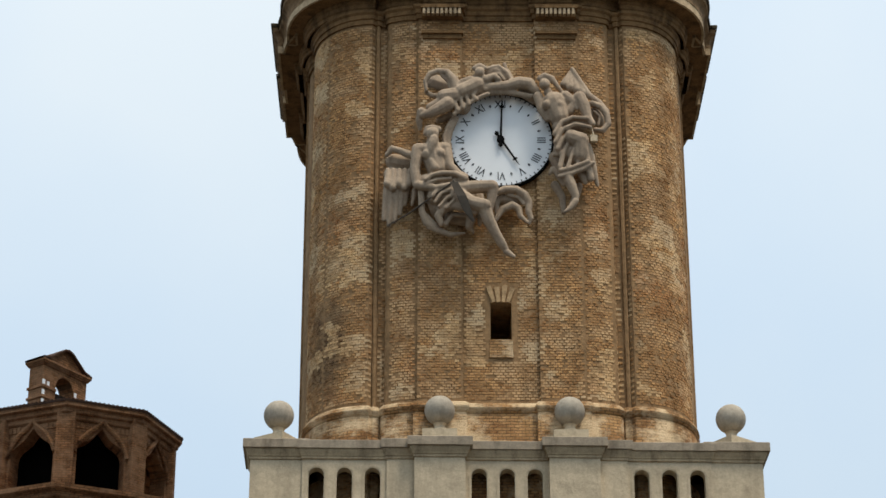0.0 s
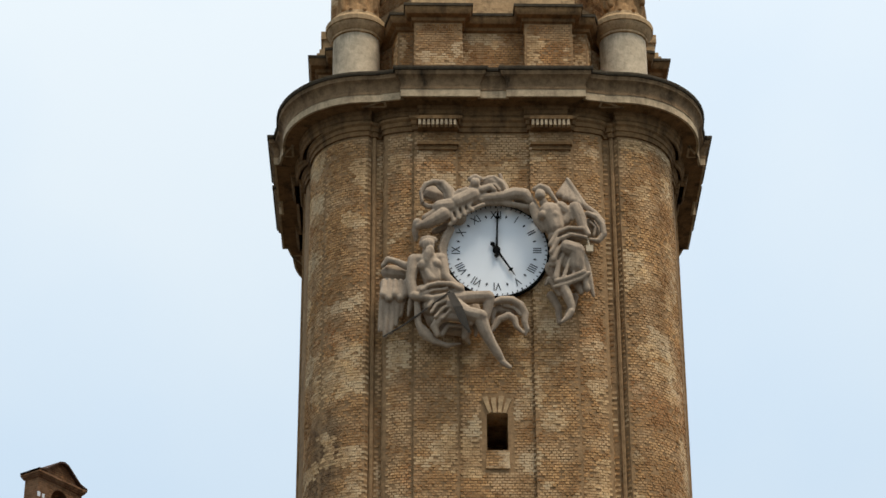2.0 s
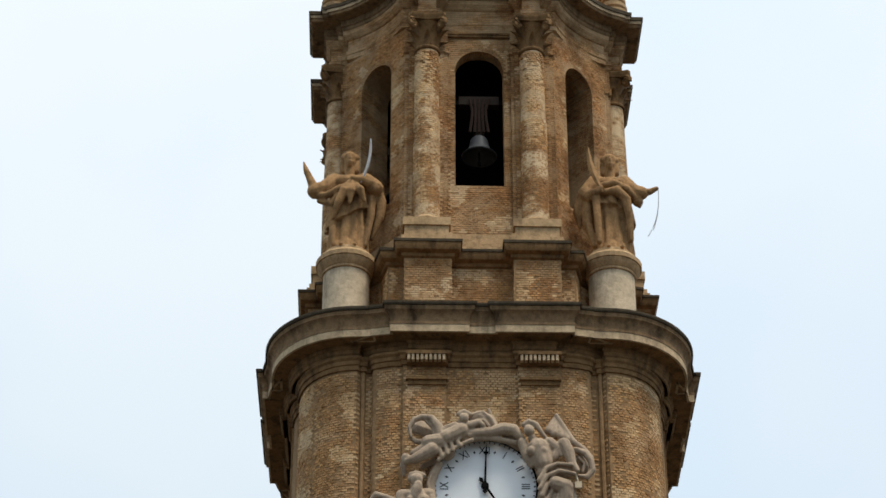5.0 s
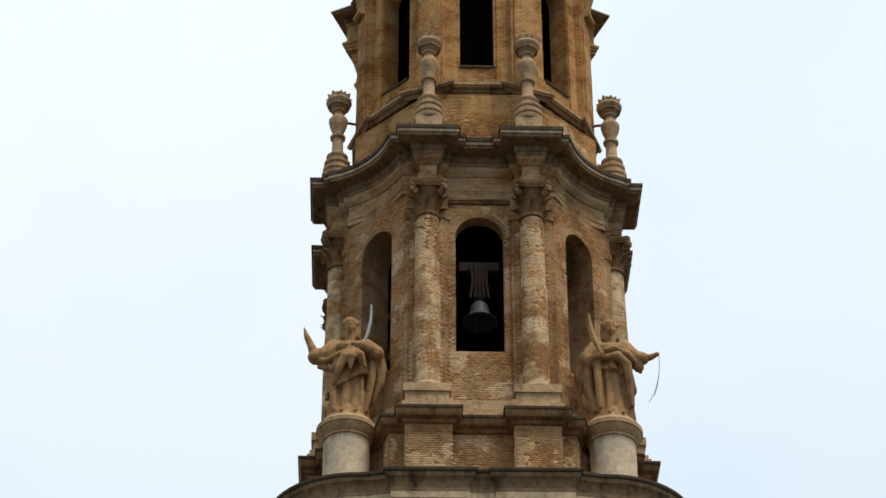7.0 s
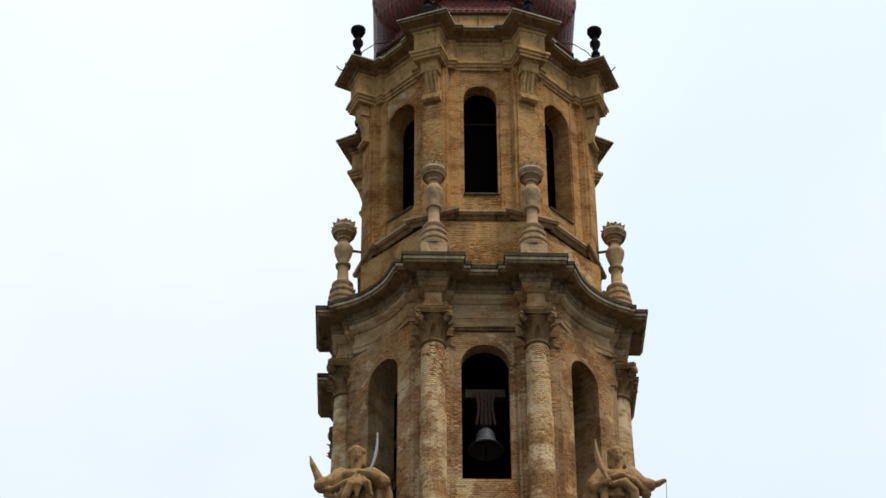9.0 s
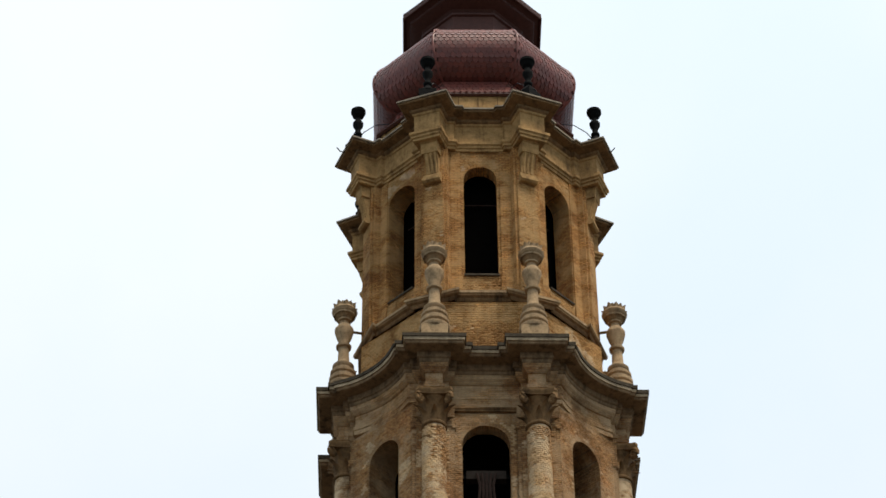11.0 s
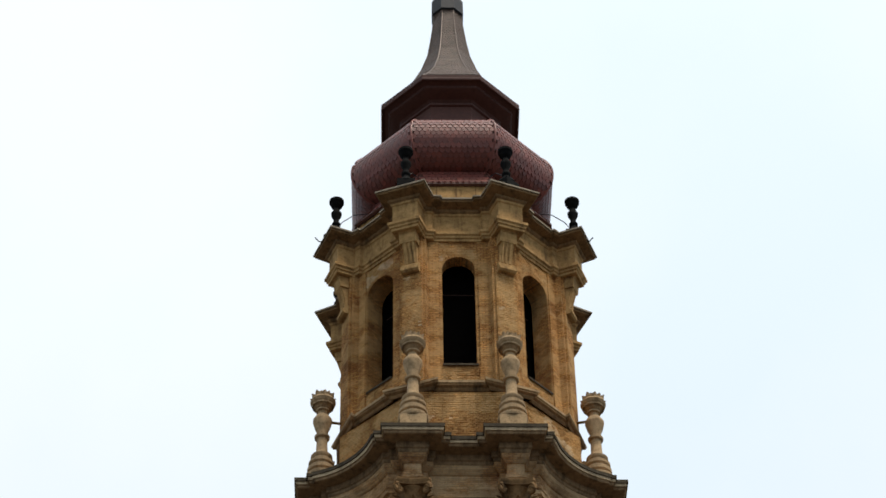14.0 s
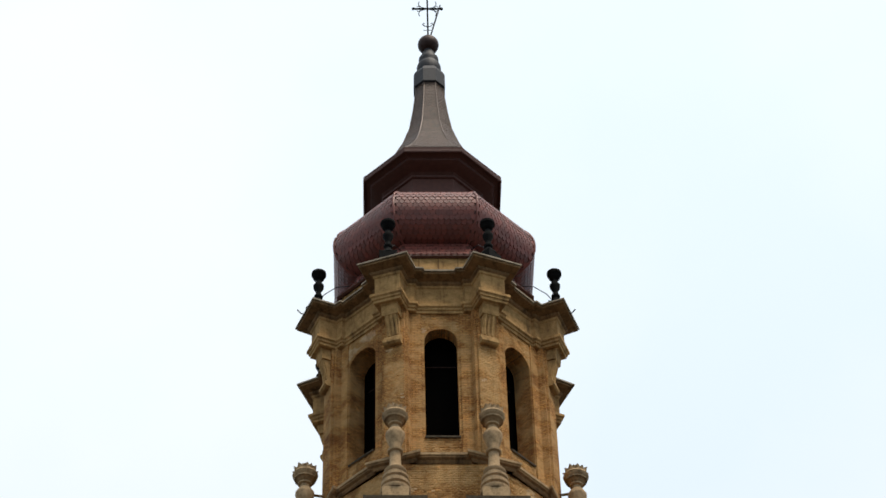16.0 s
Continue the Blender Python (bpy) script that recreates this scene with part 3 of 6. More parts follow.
# belfry entablature
bow = []
for i in range(7):
    w = i / 12
    sag = 0.21 * 4 * w * (1 - w)
    bow.append((2.72 + 1.73 * w - sag * 0.7071, -4.45 + 1.73 * w + sag * 0.7071))
ent_half = [(1.10, -4.46), (1.10, -4.66), (1.33, -4.66), (1.33, -5.14), (2.17, -5.14), (2.17, -4.72), (2.42, -4.72), (2.42, -4.55), (2.68, -4.55)] + bow
ent_plan = fourfold(ent_half)
s = Shape()
sweep(s, ent_plan, [(-0.15, 54.78), (-0.09, 54.80), (-0.09, 54.98), (-0.06, 55.0), (-0.06, 55.14), (-0.12, 55.16), (-0.12, 55.62), (-0.07, 55.64), (-0.02, 55.72), (0.05, 55.80), (0.06, 55.92), (0.07, 55.95)], bottom=True)
part("entablature", s, BRICK, tower, "worn brick entablature curving round the bays", smooth=30)
s = Shape()
sweep(s, ent_plan, [(0.04, 55.93), (0.09, 56.0), (0.09, 56.10), (0.15, 56.14), (0.15, 56.36), (0.56, 56.38), (0.58, 56.41), (0.58, 56.48), (0.60, 56.50), (0.62, 56.56), (0.62, 56.68), (0.2, 56.80)], top=True)
cornice2 = part("cornice", s, CYMA, tower, "broken-forward stone cornice of the belfry", smooth=30)
s = Shape()
sweep(s, ent_plan, [(0.55, 56.62), (0.675, 56.62), (0.68, 56.76), (0.4, 56.86)])
part("drip_slab", s, LEDGE, cornice2, "dark weather slab")
s = Shape()
sweep(s, ent_plan, [(0.60, 56.50), (0.628, 56.50), (0.634, 56.625), (0.60, 56.63)])
part("corona", s, EDGE, cornice2, "pale stone corona band")
for k in range(4):
    m = pose(0, 0, 0, 0, 0, 90 * k)
    s = Shape()
    sweep(s, [tuple((m @ Vector(p)).xy) for p in ((-1.04, -4.44, 0), (1.04, -4.44, 0), (1.04, -4.34, 0), (-1.04, -4.34, 0))], [(0, 54.42), (0.03, 54.43), (0.03, 54.50), (0.07, 54.52), (0.07, 54.58), (0, 54.60)], top=True, bottom=True)
    part("string_course", s, MOULD, tower, "thin moulded string course")

# ---- the lantern storey, wider than it is deep ----


LW = 3.88


def flank(x):
    """How far the flanks of the lantern are drawn outwards."""
    a = abs(x)
    return math.copysign(a + 0.17 * min(1.0, max(0.0, (a - 1.75) / 0.6)) - 0.07 * min(1.0, max(0.0, (a - 3.2) / 0.7)), x)


def widened(shape):
    shape.v = [(flank(p[0]), p[1], p[2]) for p in shape.v]
    return shape


s = Shape()
sweep(s, octagon(4.22), [(0, 56.8), (0, 59.55)], top=True)
part("lantern_base", widened(s), BRICK_WARM, tower, "ochre brick base of the lantern storey")
band = []
for k in range(8):
    c, sn = math.cos(k * math.pi / 4), math.sin(k * math.pi / 4)
    for x, y in ((-1.0, -4.30), (-1.0, -4.20), (1.0, -4.20), (1.0, -4.30)):
        band.append((c * x - sn * y, sn * x + c * y))
s = Shape()
sweep(s, band, [(0, 59.60), (0.03, 59.64), (0.05, 59.74), (0.13, 59.80), (0.14, 59.96), (-0.2, 60.1)], top=True)
band_ob = part("band_course", widened(s), MOULD, tower, "weathered moulded band round the lantern storey", smooth=30)
s = Shape()
sweep(s, band, [(0.10, 59.90), (0.16, 59.90), (0.165, 60.0), (0.0, 60.06)])
part("band_cap", widened(s), TANSTONE, band_ob, "pale stone cap of the band")
half = LW * math.tan(math.pi / 8)
for k in range(8):
    turn8 = Matrix.Rotation(k * math.pi / 4, 2)
    s = Shape()

    def plane8(u, d):
        w = 1 - d / LW
        p = turn8 @ Vector((u * (w if abs(u) > 1.2 else 1), -LW + d))
        return p.x, p.y

    pierced(s, plane8, -half, half, 59.9, 69.0, (0.67 if k % 2 else 0.61, 61.18, 65.95, 0.62), 0.8 if k % 2 else 0.5, n=12)
    bay = part("lantern_wall", widened(s), BRICK_WARM, tower, "ochre brick bay with a tall arched opening")
    s = Shape()
    for e in (-1, 1):
        q = [(e * 0.72, -LW - 0.05), (e * 1.12, -LW - 0.05), (e * 1.12, -LW + 0.1), (e * 0.72, -LW + 0.1)]
        q = q if e > 0 else q[::-1]
        q = [turn8 @ Vector(p) for p in q]
        sweep(s, [(p.x, p.y) for p in q], [(0.03, 60.0), (0.03, 61.0), (0, 61.05), (0, 67.35)])
    part("pilaster_strip", widened(s), BRICK_WARM, bay)
    s = Shape()
    q = [turn8 @ Vector(p) for p in ((-0.62, -LW - 0.05), (0.62, -LW - 0.05), (0.62, -LW + 0.2), (-0.62, -LW + 0.2))]
    sweep(s, [(p.x, p.y) for p in q], [(0.0, 61.08), (0.02, 61.1), (0.02, 61.17), (0, 61.18)], top=True)
    part("sill", widened(s), LEDGE, bay)
    # the corner pier with its scrolled console
    m = pose(0, 0, 0, 0, 0, 22.5 + 45 * k)
    R = LW / math.cos(math.pi / 8)
    s = Shape()
    s.box(-0.46, 0.46, -R - 0.14, -R + 0.5, 59.9, 67.35, m)
    s.box(-0.36, 0.36, -R - 0.24, -R + 0.5, 59.9, 67.4, m)
    pier = part("corner_pier", widened(s), BRICK_WARM, tower)
    s = Shape()
    blocks = (([(0.20, 65.45), (0.40, 65.45), (0.48, 65.52), (0.48, 65.64), (0.40, 65.68), (0.38, 65.86), (0.20, 65.88)], 0.30),
              ([(0.20, 65.84), (0.34, 65.84), (0.36, 66.2), (0.44, 66.55), (0.56, 66.82), (0.20, 66.84)], 0.22),
              ([(0.20, 66.80), (0.58, 66.80), (0.60, 66.86), (0.64, 67.24), (0.70, 67.30), (0.70, 67.38), (0.3, 67.4)], 0.28))
    for prof, w in blocks:
        for sgn in (-1, 1):
            row = [m @ Vector((sgn * w, -R - o, z)) for o, z in prof]
            s.face(row if sgn > 0 else row[::-1])
        s.grid([[m @ Vector((-w, -R - o, z)), m @ Vector((w, -R - o, z))] for o, z in prof])
    for x in (-0.13, 0, 0.13):
        s.tube([m @ Vector((x, -R - 0.35, 65.9)), m @ Vector((x, -R - 0.40, 66.3)), m @ Vector((x, -R - 0.54, 66.8))], 0.05, 6)
    part("console", widened(s), PLASTER, pier, "scrolled stone console", smooth=35)

# Blackened floor and an added core paint the darkness behind the lantern openings.
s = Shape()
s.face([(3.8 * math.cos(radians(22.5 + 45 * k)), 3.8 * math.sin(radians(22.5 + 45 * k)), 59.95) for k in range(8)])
part("lantern_floor", s, SHADE_BLACK, tower, "lantern floor coloured near-black as interior shade")
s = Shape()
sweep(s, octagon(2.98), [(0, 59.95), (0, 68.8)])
part("louvre_core", s, SHADE_BLACK, tower, "added near-black core standing for shade inside the lantern storey")
for k in range(8):
    m = pose(0, 0, 0, 0, 0, 45 * k)
    s = Shape()
    s.tube([m @ Vector((-0.62, -3.12, 65.3)), m @ Vector((0.62, -3.12, 65.3))], 0.025, 6)
    part("tie_bar", s, STRAP, tower)


def radial_plan(face, block, width, steps=()):
    """An octagonal plan with blocks broken forward at the eight corners."""
    res = []
    for k in range(8):
        a = radians(-112.5 + 45 * k)
        d, t = Vector((math.cos(a), math.sin(a))), Vector((-math.sin(a), math.cos(a)))
        side = []
        for f, w in ((face, width + 0.26), (face + 0.12, width)):
            # where the face line lies at that distance along the tangent
            r = f / math.cos(math.pi / 8) - w * math.tan(math.pi / 8)
            side.append((r, w))
        pts = [(side[0][0], -side[0][1]), (side[0][0] + 0.16, -side[0][1]), (side[1][0] + 0.05, -side[1][1]), (block, -width), (block, width), (side[1][0] + 0.05, side[1][1]), (side[0][0] + 0.16, side[0][1]), (side[0][0], side[0][1])]
        for r, w in pts:
            p = d * r + t * w
            res.append((p.x, p.y))
    return res


low = radial_plan(3.93, 4.98, 0.42)
s = Shape()
sweep(s, low, [(0, 67.30), (0.03, 67.32), (0.03, 67.42), (0.08, 67.46), (0.08, 67.54), (0.14, 67.60), (0.14, 67.72), (0.0, 67.76), (0, 68.62), (0.04, 68.66), (0.06, 68.76)], bottom=True)
part("entablature", widened(s), PLASTER, tower, "ochre rendered frieze and string course", smooth=30)
s = Shape()
sweep(s, low, [(0.05, 68.74), (0.12, 68.80), (0.14, 68.90), (0.40, 69.0), (0.44, 69.02), (0.44, 69.12), (0.2, 69.16)], top=True)
cornice3 = part("cornice", widened(s), MOULD, tower, "stone cornice breaking forward at the corners", smooth=30)
s = Shape()
sweep(s, low, [(0.40, 69.12), (0.50, 69.12), (0.50, 69.19), (0.1, 69.24)], top=True)
part("drip_slab", widened(s), COPING, cornice3, "pale grey weather slab")

# the attic under the dome
s = Shape()
sweep(s, octagon(3.72), [(0.06, 69.1), (0.06, 69.4), (0, 69.42), (0, 70.55)], top=True)
attic = part("attic_wall", s, PLASTER, tower, "low ochre rendered attic wall")
for k in range(8):
    m = pose(0, 0, 0, 0, 0, 45 * k)
    for x in (-0.75, 0, 0.75):
        s = Shape()
        s.box(x - 0.02, x + 0.02, -3.74, -3.7, 69.45, 70.5, m)
        part("joint_strip", s, MOULD, attic)



def set_back(y, z):
    """The upper storeys reach further back than forward."""
    return y + (0.45 if z < 57 else 0.65) * min(1.0, max(0.0, (y + 1.2) / 2.4))


for ob in tower.children:
    if ob not in lower:
        ob.rotation_euler = (0, 0, radians(TURN if max(v.co.z for v in ob.data.vertices) < 57 else 0.3))
        ob.location.x = 0.0 if max(v.co.z for v in ob.data.vertices) < 57 else 0.05
        for piece in (ob, *ob.children_recursive):
            for v in piece.data.vertices:
                v.co.y = set_back(v.co.y, v.co.z)

# ---- the dome ----
dome = thing("bulb_dome", "eight-sided bulb dome of oxblood scale tiles with a flared brown spire", "dome")


def eight(prof):
    s = Shape()
    sweep(s, octagon(1.0), [(r - 1.0, z) for r, z in prof])
    return s


BULB = [(3.1, 71.6), (3.1, 71.9)] + [(2.88 + 1.12 * math.cos(radians(a)), 73.38 + 1.37 * math.sin(radians(a))) for a in range(-80, 91, 10)]
part("skirt", eight([(3.75, 70.5), (3.85, 70.55), (3.85, 70.62), (3.45, 71.05), (3.2, 71.6), (3.05, 72.05)]), COPPER_DARK, dome, "dark red skirt below the bulb", smooth=20)
part("bulb", eight([(r - 0.03, z) for r, z in BULB] + [(2.3, 74.95), (2.05, 75.3)]), COPPER_DARK, dome, smooth=20)
part("neck", eight([(2.05, 75.0), (1.98, 75.4), (1.98, 77.26), (2.08, 77.36), (2.30, 77.46), (2.52, 77.58), (2.56, 77.68), (2.62, 77.70), (2.74, 77.78), (2.80, 77.82), (2.80, 78.02), (2.74, 78.06)]), COPPER_DARK, dome, "dark red panelled neck and soffit", smooth=20)
part("eave_fascia", eight([(2.78, 77.72), (2.84, 77.73), (2.86, 77.80), (2.83, 77.86), (2.85, 78.0), (2.80, 78.06)]), COPPER_DARK, dome, "dark red metal eave edge")
part("neck_moulding", eight([(1.98, 77.02), (2.06, 77.06), (2.08, 77.14), (2.03, 77.20), (1.98, 77.22)]), COPPER_DARK, dome, smooth=40)
SPIRE = [(2.80, 78.05), (2.50, 78.42), (2.16, 78.92), (1.83, 79.45), (1.50, 80.1), (1.17, 80.95), (0.89, 82.0), (0.73, 83.2), (0.61, 84.4), (0.55, 85.3)]
part("spire", eight([(r - 0.02, z) for r, z in SPIRE]), TILE_GREY, dome, smooth=20)

# ridges along the eight edges
for prof, name, mat, r in ((BULB[2:], "bulb_ridge", TILE, 0.06), (SPIRE, "spire_ridge", RIDGE, 0.035)):
    for k in range(8):
        a = radians(-112.5 + 45 * k)
        s = Shape()
        s.tube([(q / math.cos(math.pi / 8) * math.cos(a), q / math.cos(math.pi / 8) * math.sin(a), z) for q, z in prof], r, 6)
        part(name, s, mat, dome, smooth=60)

# collar, mouldings and the ball
s = Shape()
sweep(s, octagon(0.57), [(0.04, 84.85), (0.11, 84.9), (0.11, 85.72), (0.03, 85.95), (-0.06, 86.1)], top=True)
part("collar", s, LEAD, dome, "grey lead collar")
s = Shape()
s.lathe([(0.48, 86.05), (0.53, 86.2), (0.54, 86.5), (0.50, 86.64), (0.43, 86.70), (0.41, 86.82), (0.44, 86.92), (0.44, 87.10), (0.36, 87.2), (0.30, 87.34), (0.30, 87.46), (0.2, 87.56), (0.2, 87.8)], n=20)
part("finial_moulding", s, LEAD, dome, smooth=40)
s = Shape()
s.lathe([(0.47 * math.sin(radians(a)), 88.14 - 0.47 * math.cos(radians(a))) for a in range(0, 181, 12)], n=24)
part("ball", s, RUST, dome, "rusty copper ball", smooth=80)
cross = thing("weather_cross", "dark wrought-iron cross with scrolls on the copper ball", "cross")
s = Shape()
s.tube([(0, 0, 88.5), (0, 0, 91.6)], 0.042)
part("upright", s, BLACK, cross)
s = Shape()
s.tube([(-0.58, 0, 90.75), (0.62, 0, 90.75)], 0.048)
for x in (-0.64, 0.64):
    s.lathe([(0.001, -0.09), (0.07, -0.03), (0.07, 0.03), (0.001, 0.09)], (x, 0, 90.75), 8)
part("crossbar", s, BLACK, cross)
for sx in (-1, 1):
    for sz in (-1, 1):
        s = Shape()
        s.tube([(sx * (0.10 + 0.30 * math.sin(t)), 0, 90.75 + sz * (0.06 + 0.30 * (1 - math.cos(t)))) for t in [i * 0.3 for i in range(8)]], 0.02, 5)
        s.tube([(sx * (0.40 + 0.07 * math.cos(t)), 0, 90.75 + sz * (0.12 + 0.07 * math.sin(t))) for t in [i * 0.6 for i in range(10)]], 0.016, 5)
        part("scroll", s, BLACK, cross)
    s = Shape()
    s.tube([(sx * 0.03, 0, 89.45), (sx * 0.14, 0, 89.5), (sx * 0.24, 0, 89.62), (sx * 0.20, 0, 89.72), (sx * 0.14, 0, 89.66)], 0.022, 5)
    part("scroll", s, BLACK, cross)
s = Shape()
s.tube([(0.05, 0, 88.5), (0.58, 0.0, 91.0)], 0.036)
part("brace", s, LEAD, cross)
s = Shape()
s.tube([(-0.2, 0, 89.2), (0.22, 0, 89.2)], 0.015, 5)
part("small_bar", s, BLACK, cross)


def scale_row(prof, rows, width):
    """Places of scale tiles on one face of the dome: (matrix, width) by row."""
    seg = [0.0]
    for a, b in zip(prof, prof[1:]):
        seg.append(seg[-1] + math.dist(a, b))
    res = []
    for i in range(rows):
        d = seg[-1] * (i + 0.5) / rows
        k = max(j for j in range(len(seg) - 1) if seg[j] <= d)
        t = (d - seg[k]) / (seg[k + 1] - seg[k])
        r0, z0 = prof[k]
        r1, z1 = prof[k + 1]
        r, z = r0 + (r1 - r0) * t, z0 + (z1 - z0) * t
        slope = math.degrees(math.atan2(r1 - r0, z1 - z0))
        wide = 2 * r * math.tan(math.pi / 8)
        n = max(1, int(wide / width))
        shift = 0.5 if i % 2 else 0.0
        for j in range(n + (0 if i % 2 else 1)):
            x = (j + shift - n / 2) * wide / n
            if abs(x) < wide / 2 - 0.06:
                res.append((x, r, z, slope))
    return res


def scale_mesh(w, h, lift=1.0):
    s = Shape()
    pts = [(-w / 2, h * 0.5), (-w / 2, -0.1 * h), (-w * 0.28, -h * 0.42), (0, -h * 0.55), (w * 0.28, -h * 0.42), (w / 2, -0.1 * h), (w / 2, h * 0.5)]
    out = [lift * q for q in (0.004, 0.022, 0.03, 0.032, 0.03, 0.022, 0.004)]
    s.face([(x, -o, z) for (x, z), o in zip(pts, out)])
    for i in range(6):
        (x0, z0), (x1, z1) = pts[i], pts[i + 1]
        s.face([(x0, 0.01, z0), (x1, 0.01, z1), (x1, -out[i + 1], z1), (x0, -out[i], z0)])
    return s


def tiled(prof, rows, width, h, mat, parent, name, single, lift=0.6):
    s = scale_mesh(width * 0.99, h, lift)
    me = s.mesh(name, True)
    me.materials.append(mat)
    rest = Shape()
    for k in range(8):
        for x, r, z, slope in scale_row(prof, rows, width):
            m = pose(0, 0, 0, 0, 0, 45 * k) @ pose(x, -r - 0.01, z, slope, 0, 0) @ pose(0, 0, 0, 1.5, 0, 0)
            if k in single and z < 75:
                ob = new(name, me)
                ob.parent, ob.matrix_local = parent, m
            else:
                for f, w in zip(s.f, s.uv):
                    rest.face([m @ Vector(s.v[i]) for i in f], w)
    ob = part(name + "_field", rest, mat, parent)
    ob["kind"] = "stuff"


tiled([p for p in BULB[2:]], 19, 0.21, 0.25, TILE, dome, "scale_tile", (0,))
tiled([(3.85, 70.62), (3.45, 71.05), (3.2, 71.6), (3.05, 72.05)], 6, 0.23, 0.30, TILE, dome, "skirt_tile", (0,))
tiled(SPIRE[1:], 62, 0.125, 0.15, TILE_GREY, dome, "spire_tile", (), 0.3)

# ---- balustrade of the terrace round the clock storey ----
STAINED = stone_material("stained_cream_stone", (0.42, 0.33, 0.21), (0.10, 0.07, 0.045), 0.9, blotch=0.4)
BALLSTONE = stone_material("speckled_grey_stone", (0.40, 0.355, 0.285), (0.20, 0.17, 0.13), 0.6, blotch=0.35)
balustrade = thing("terrace_balustrade", "pale limestone balustrade with arched slots, moulded coping and piers", "balustrade")


def crown(plan, z0, z1, out, owner):
    """A stained moulding under a thick coping slab."""
    h = z1 - z0
    low, slab = Shape(), Shape()
    sweep(low, plan, [(0, z0), (out * 0.18, z0 + 0.02 * h), (out * 0.18, z0 + 0.14 * h), (out * 0.3, z0 + 0.17 * h), (out * 0.38, z0 + 0.30 * h), (out * 0.62, z0 + 0.42 * h), (out * 0.66, z0 + 0.52 * h)], bottom=True)
    sweep(slab, plan, [(out * 0.5, z0 + 0.52 * h), (out, z0 + 0.54 * h), (out, z0 + 0.96 * h), (out * 0.85, z1)], top=True, bottom=True)
    part("moulding", low, STAINED, owner, "brown-stained stone moulding", smooth=30)
    part("coping", slab, COPING, owner, "grey weathered coping slab")


def rect(x0, x1, y0, y1, k):
    c, sn = round(math.cos(k * math.pi / 2)), round(math.sin(k * math.pi / 2))
    q = [(x0, y0), (x1, y0), (x1, y1), (x0, y1)]
    return [(c * x - sn * y, sn * x + c * y) for x, y in q]


for k in range(4):
    for e in (-1, 1):
        for name, a, b, y0, y1 in (("pier", 1.14, 2.52, -7.02, -6.0), ("half_pier", 2.52, 3.27, -6.84, -6.1)):
            x0, x1 = (a, b) if e > 0 else (-b, -a)
            s = Shape()
            sweep(s, rect(x0, x1, y0, y1, k), [(0.05, 24.0), (0.05, 24.3), (0, 24.34), (0, 26.1)])
            pier = part(name, s, PALE, balustrade)
            crown(rect(x0, x1, y0, y1, k), 26.06, 26.62, 0.2 if name == "pier" else 0.16, pier)
    ex, ey = (1, -1, -1, 1)[k], (-1, -1, 1, 1)[k]
    square = [(ex * x, ey * y) for x, y in ((5.56, 6.73), (6.98, 6.73), (6.98, 5.40), (5.56, 5.40))]
    square = square if ex * ey < 0 else square[::-1]
    s = Shape()
    sweep(s, square, [(0.05, 24.0), (0.05, 24.3), (0, 24.34), (0, 26.1)])
    pier = part("corner_pier", s, PALE, balustrade)
    crown(square, 26.06, 26.62, 0.2, pier)
    for a, b in ((-5.56, -3.27), (-1.14, 1.14), (3.27, 5.56)):
        s = Shape()
        w = (b - a) / 3
        turn = Matrix.Rotation(k * math.pi / 2, 2)
        for i in range(3):
            def slot(u, d):
                p = turn @ Vector((u, -6.78 + d))
                return p.x, p.y

            pierced(s, slot, a + i * w, a + (i + 1) * w, 24.0, 26.1, (0.21, 24.35, 25.62, 0.21), 0.34, n=10)
        panel = part("slotted_panel", s, PALE, balustrade)
        s = Shape()
        for i in range(3):
            um = a + (i + 0.5) * w
            ring = [(um - 0.25, 24.4)] + [(um - 0.25 * math.cos(math.pi * q / 10), 25.62 + 0.25 * math.sin(math.pi * q / 10)) for q in range(11)] + [(um + 0.25, 24.4)]
            for (u0, z0), (u1, z1) in zip(ring, ring[1:]):
                pts = []
                for u, z, d in ((u0, z0, 0), (u1, z1, 0), (u1, z1, 1), (u0, z0, 1)):
                    sc = 1 + 0.14 * d
                    p = turn @ Vector((um + (u - um) * sc, -6.80))
                    pts.append((p.x, p.y, z + (0.03 * d if z > 25.65 else 0)))
                s.face(pts[::-1])
        part("slot_surround", s, PALE, panel)
        crown(rect(a, b, -6.80, -6.42, k), 26.06, 26.58, 0.15, panel)

# Slabs added out of view to block light, so the slots look dark.
s = Shape()
for k in range(4):
    q = rect(-6.45, 6.45, -6.5, -5.2, k)
    sweep(s, q, [(0, 26.02), (0, 26.10)], top=True, bottom=True)
part("gutter_cover", s, LEDGE, balustrade, "added unseen slabs that keep light from behind the balustrade slots")

balustrade.rotation_euler = (0, 0, radians(TURN))

# stone balls on the piers
s = Shape()
s.box(-0.475, 0.475, -0.475, 0.475, -0.3, 0.0)
b = Shape()
b.lathe([(0.28, 0.0), (0.27, 0.04), (0.20, 0.12), (0.15, 0.21), (0.15, 0.26), (0.19, 0.31), (0.001, 0.34)], n=20)
o = Shape()
o.lathe([(max(0.001, 0.42 * math.sin(radians(a))), 0.71 - 0.42 * math.cos(radians(a))) for a in range(0, 181, 9)], n=32)
ball = thing("ball_finial", "round stone ball on a short moulded foot on the balustrade pier", "finial", "balls on the balustrade")
part("plinth", s, PALE, ball)
part("foot", b, PALE, ball, smooth=40)
part("ball", o, BALLSTONE, ball, "speckled grey-buff stone ball", smooth=80)
spots = []
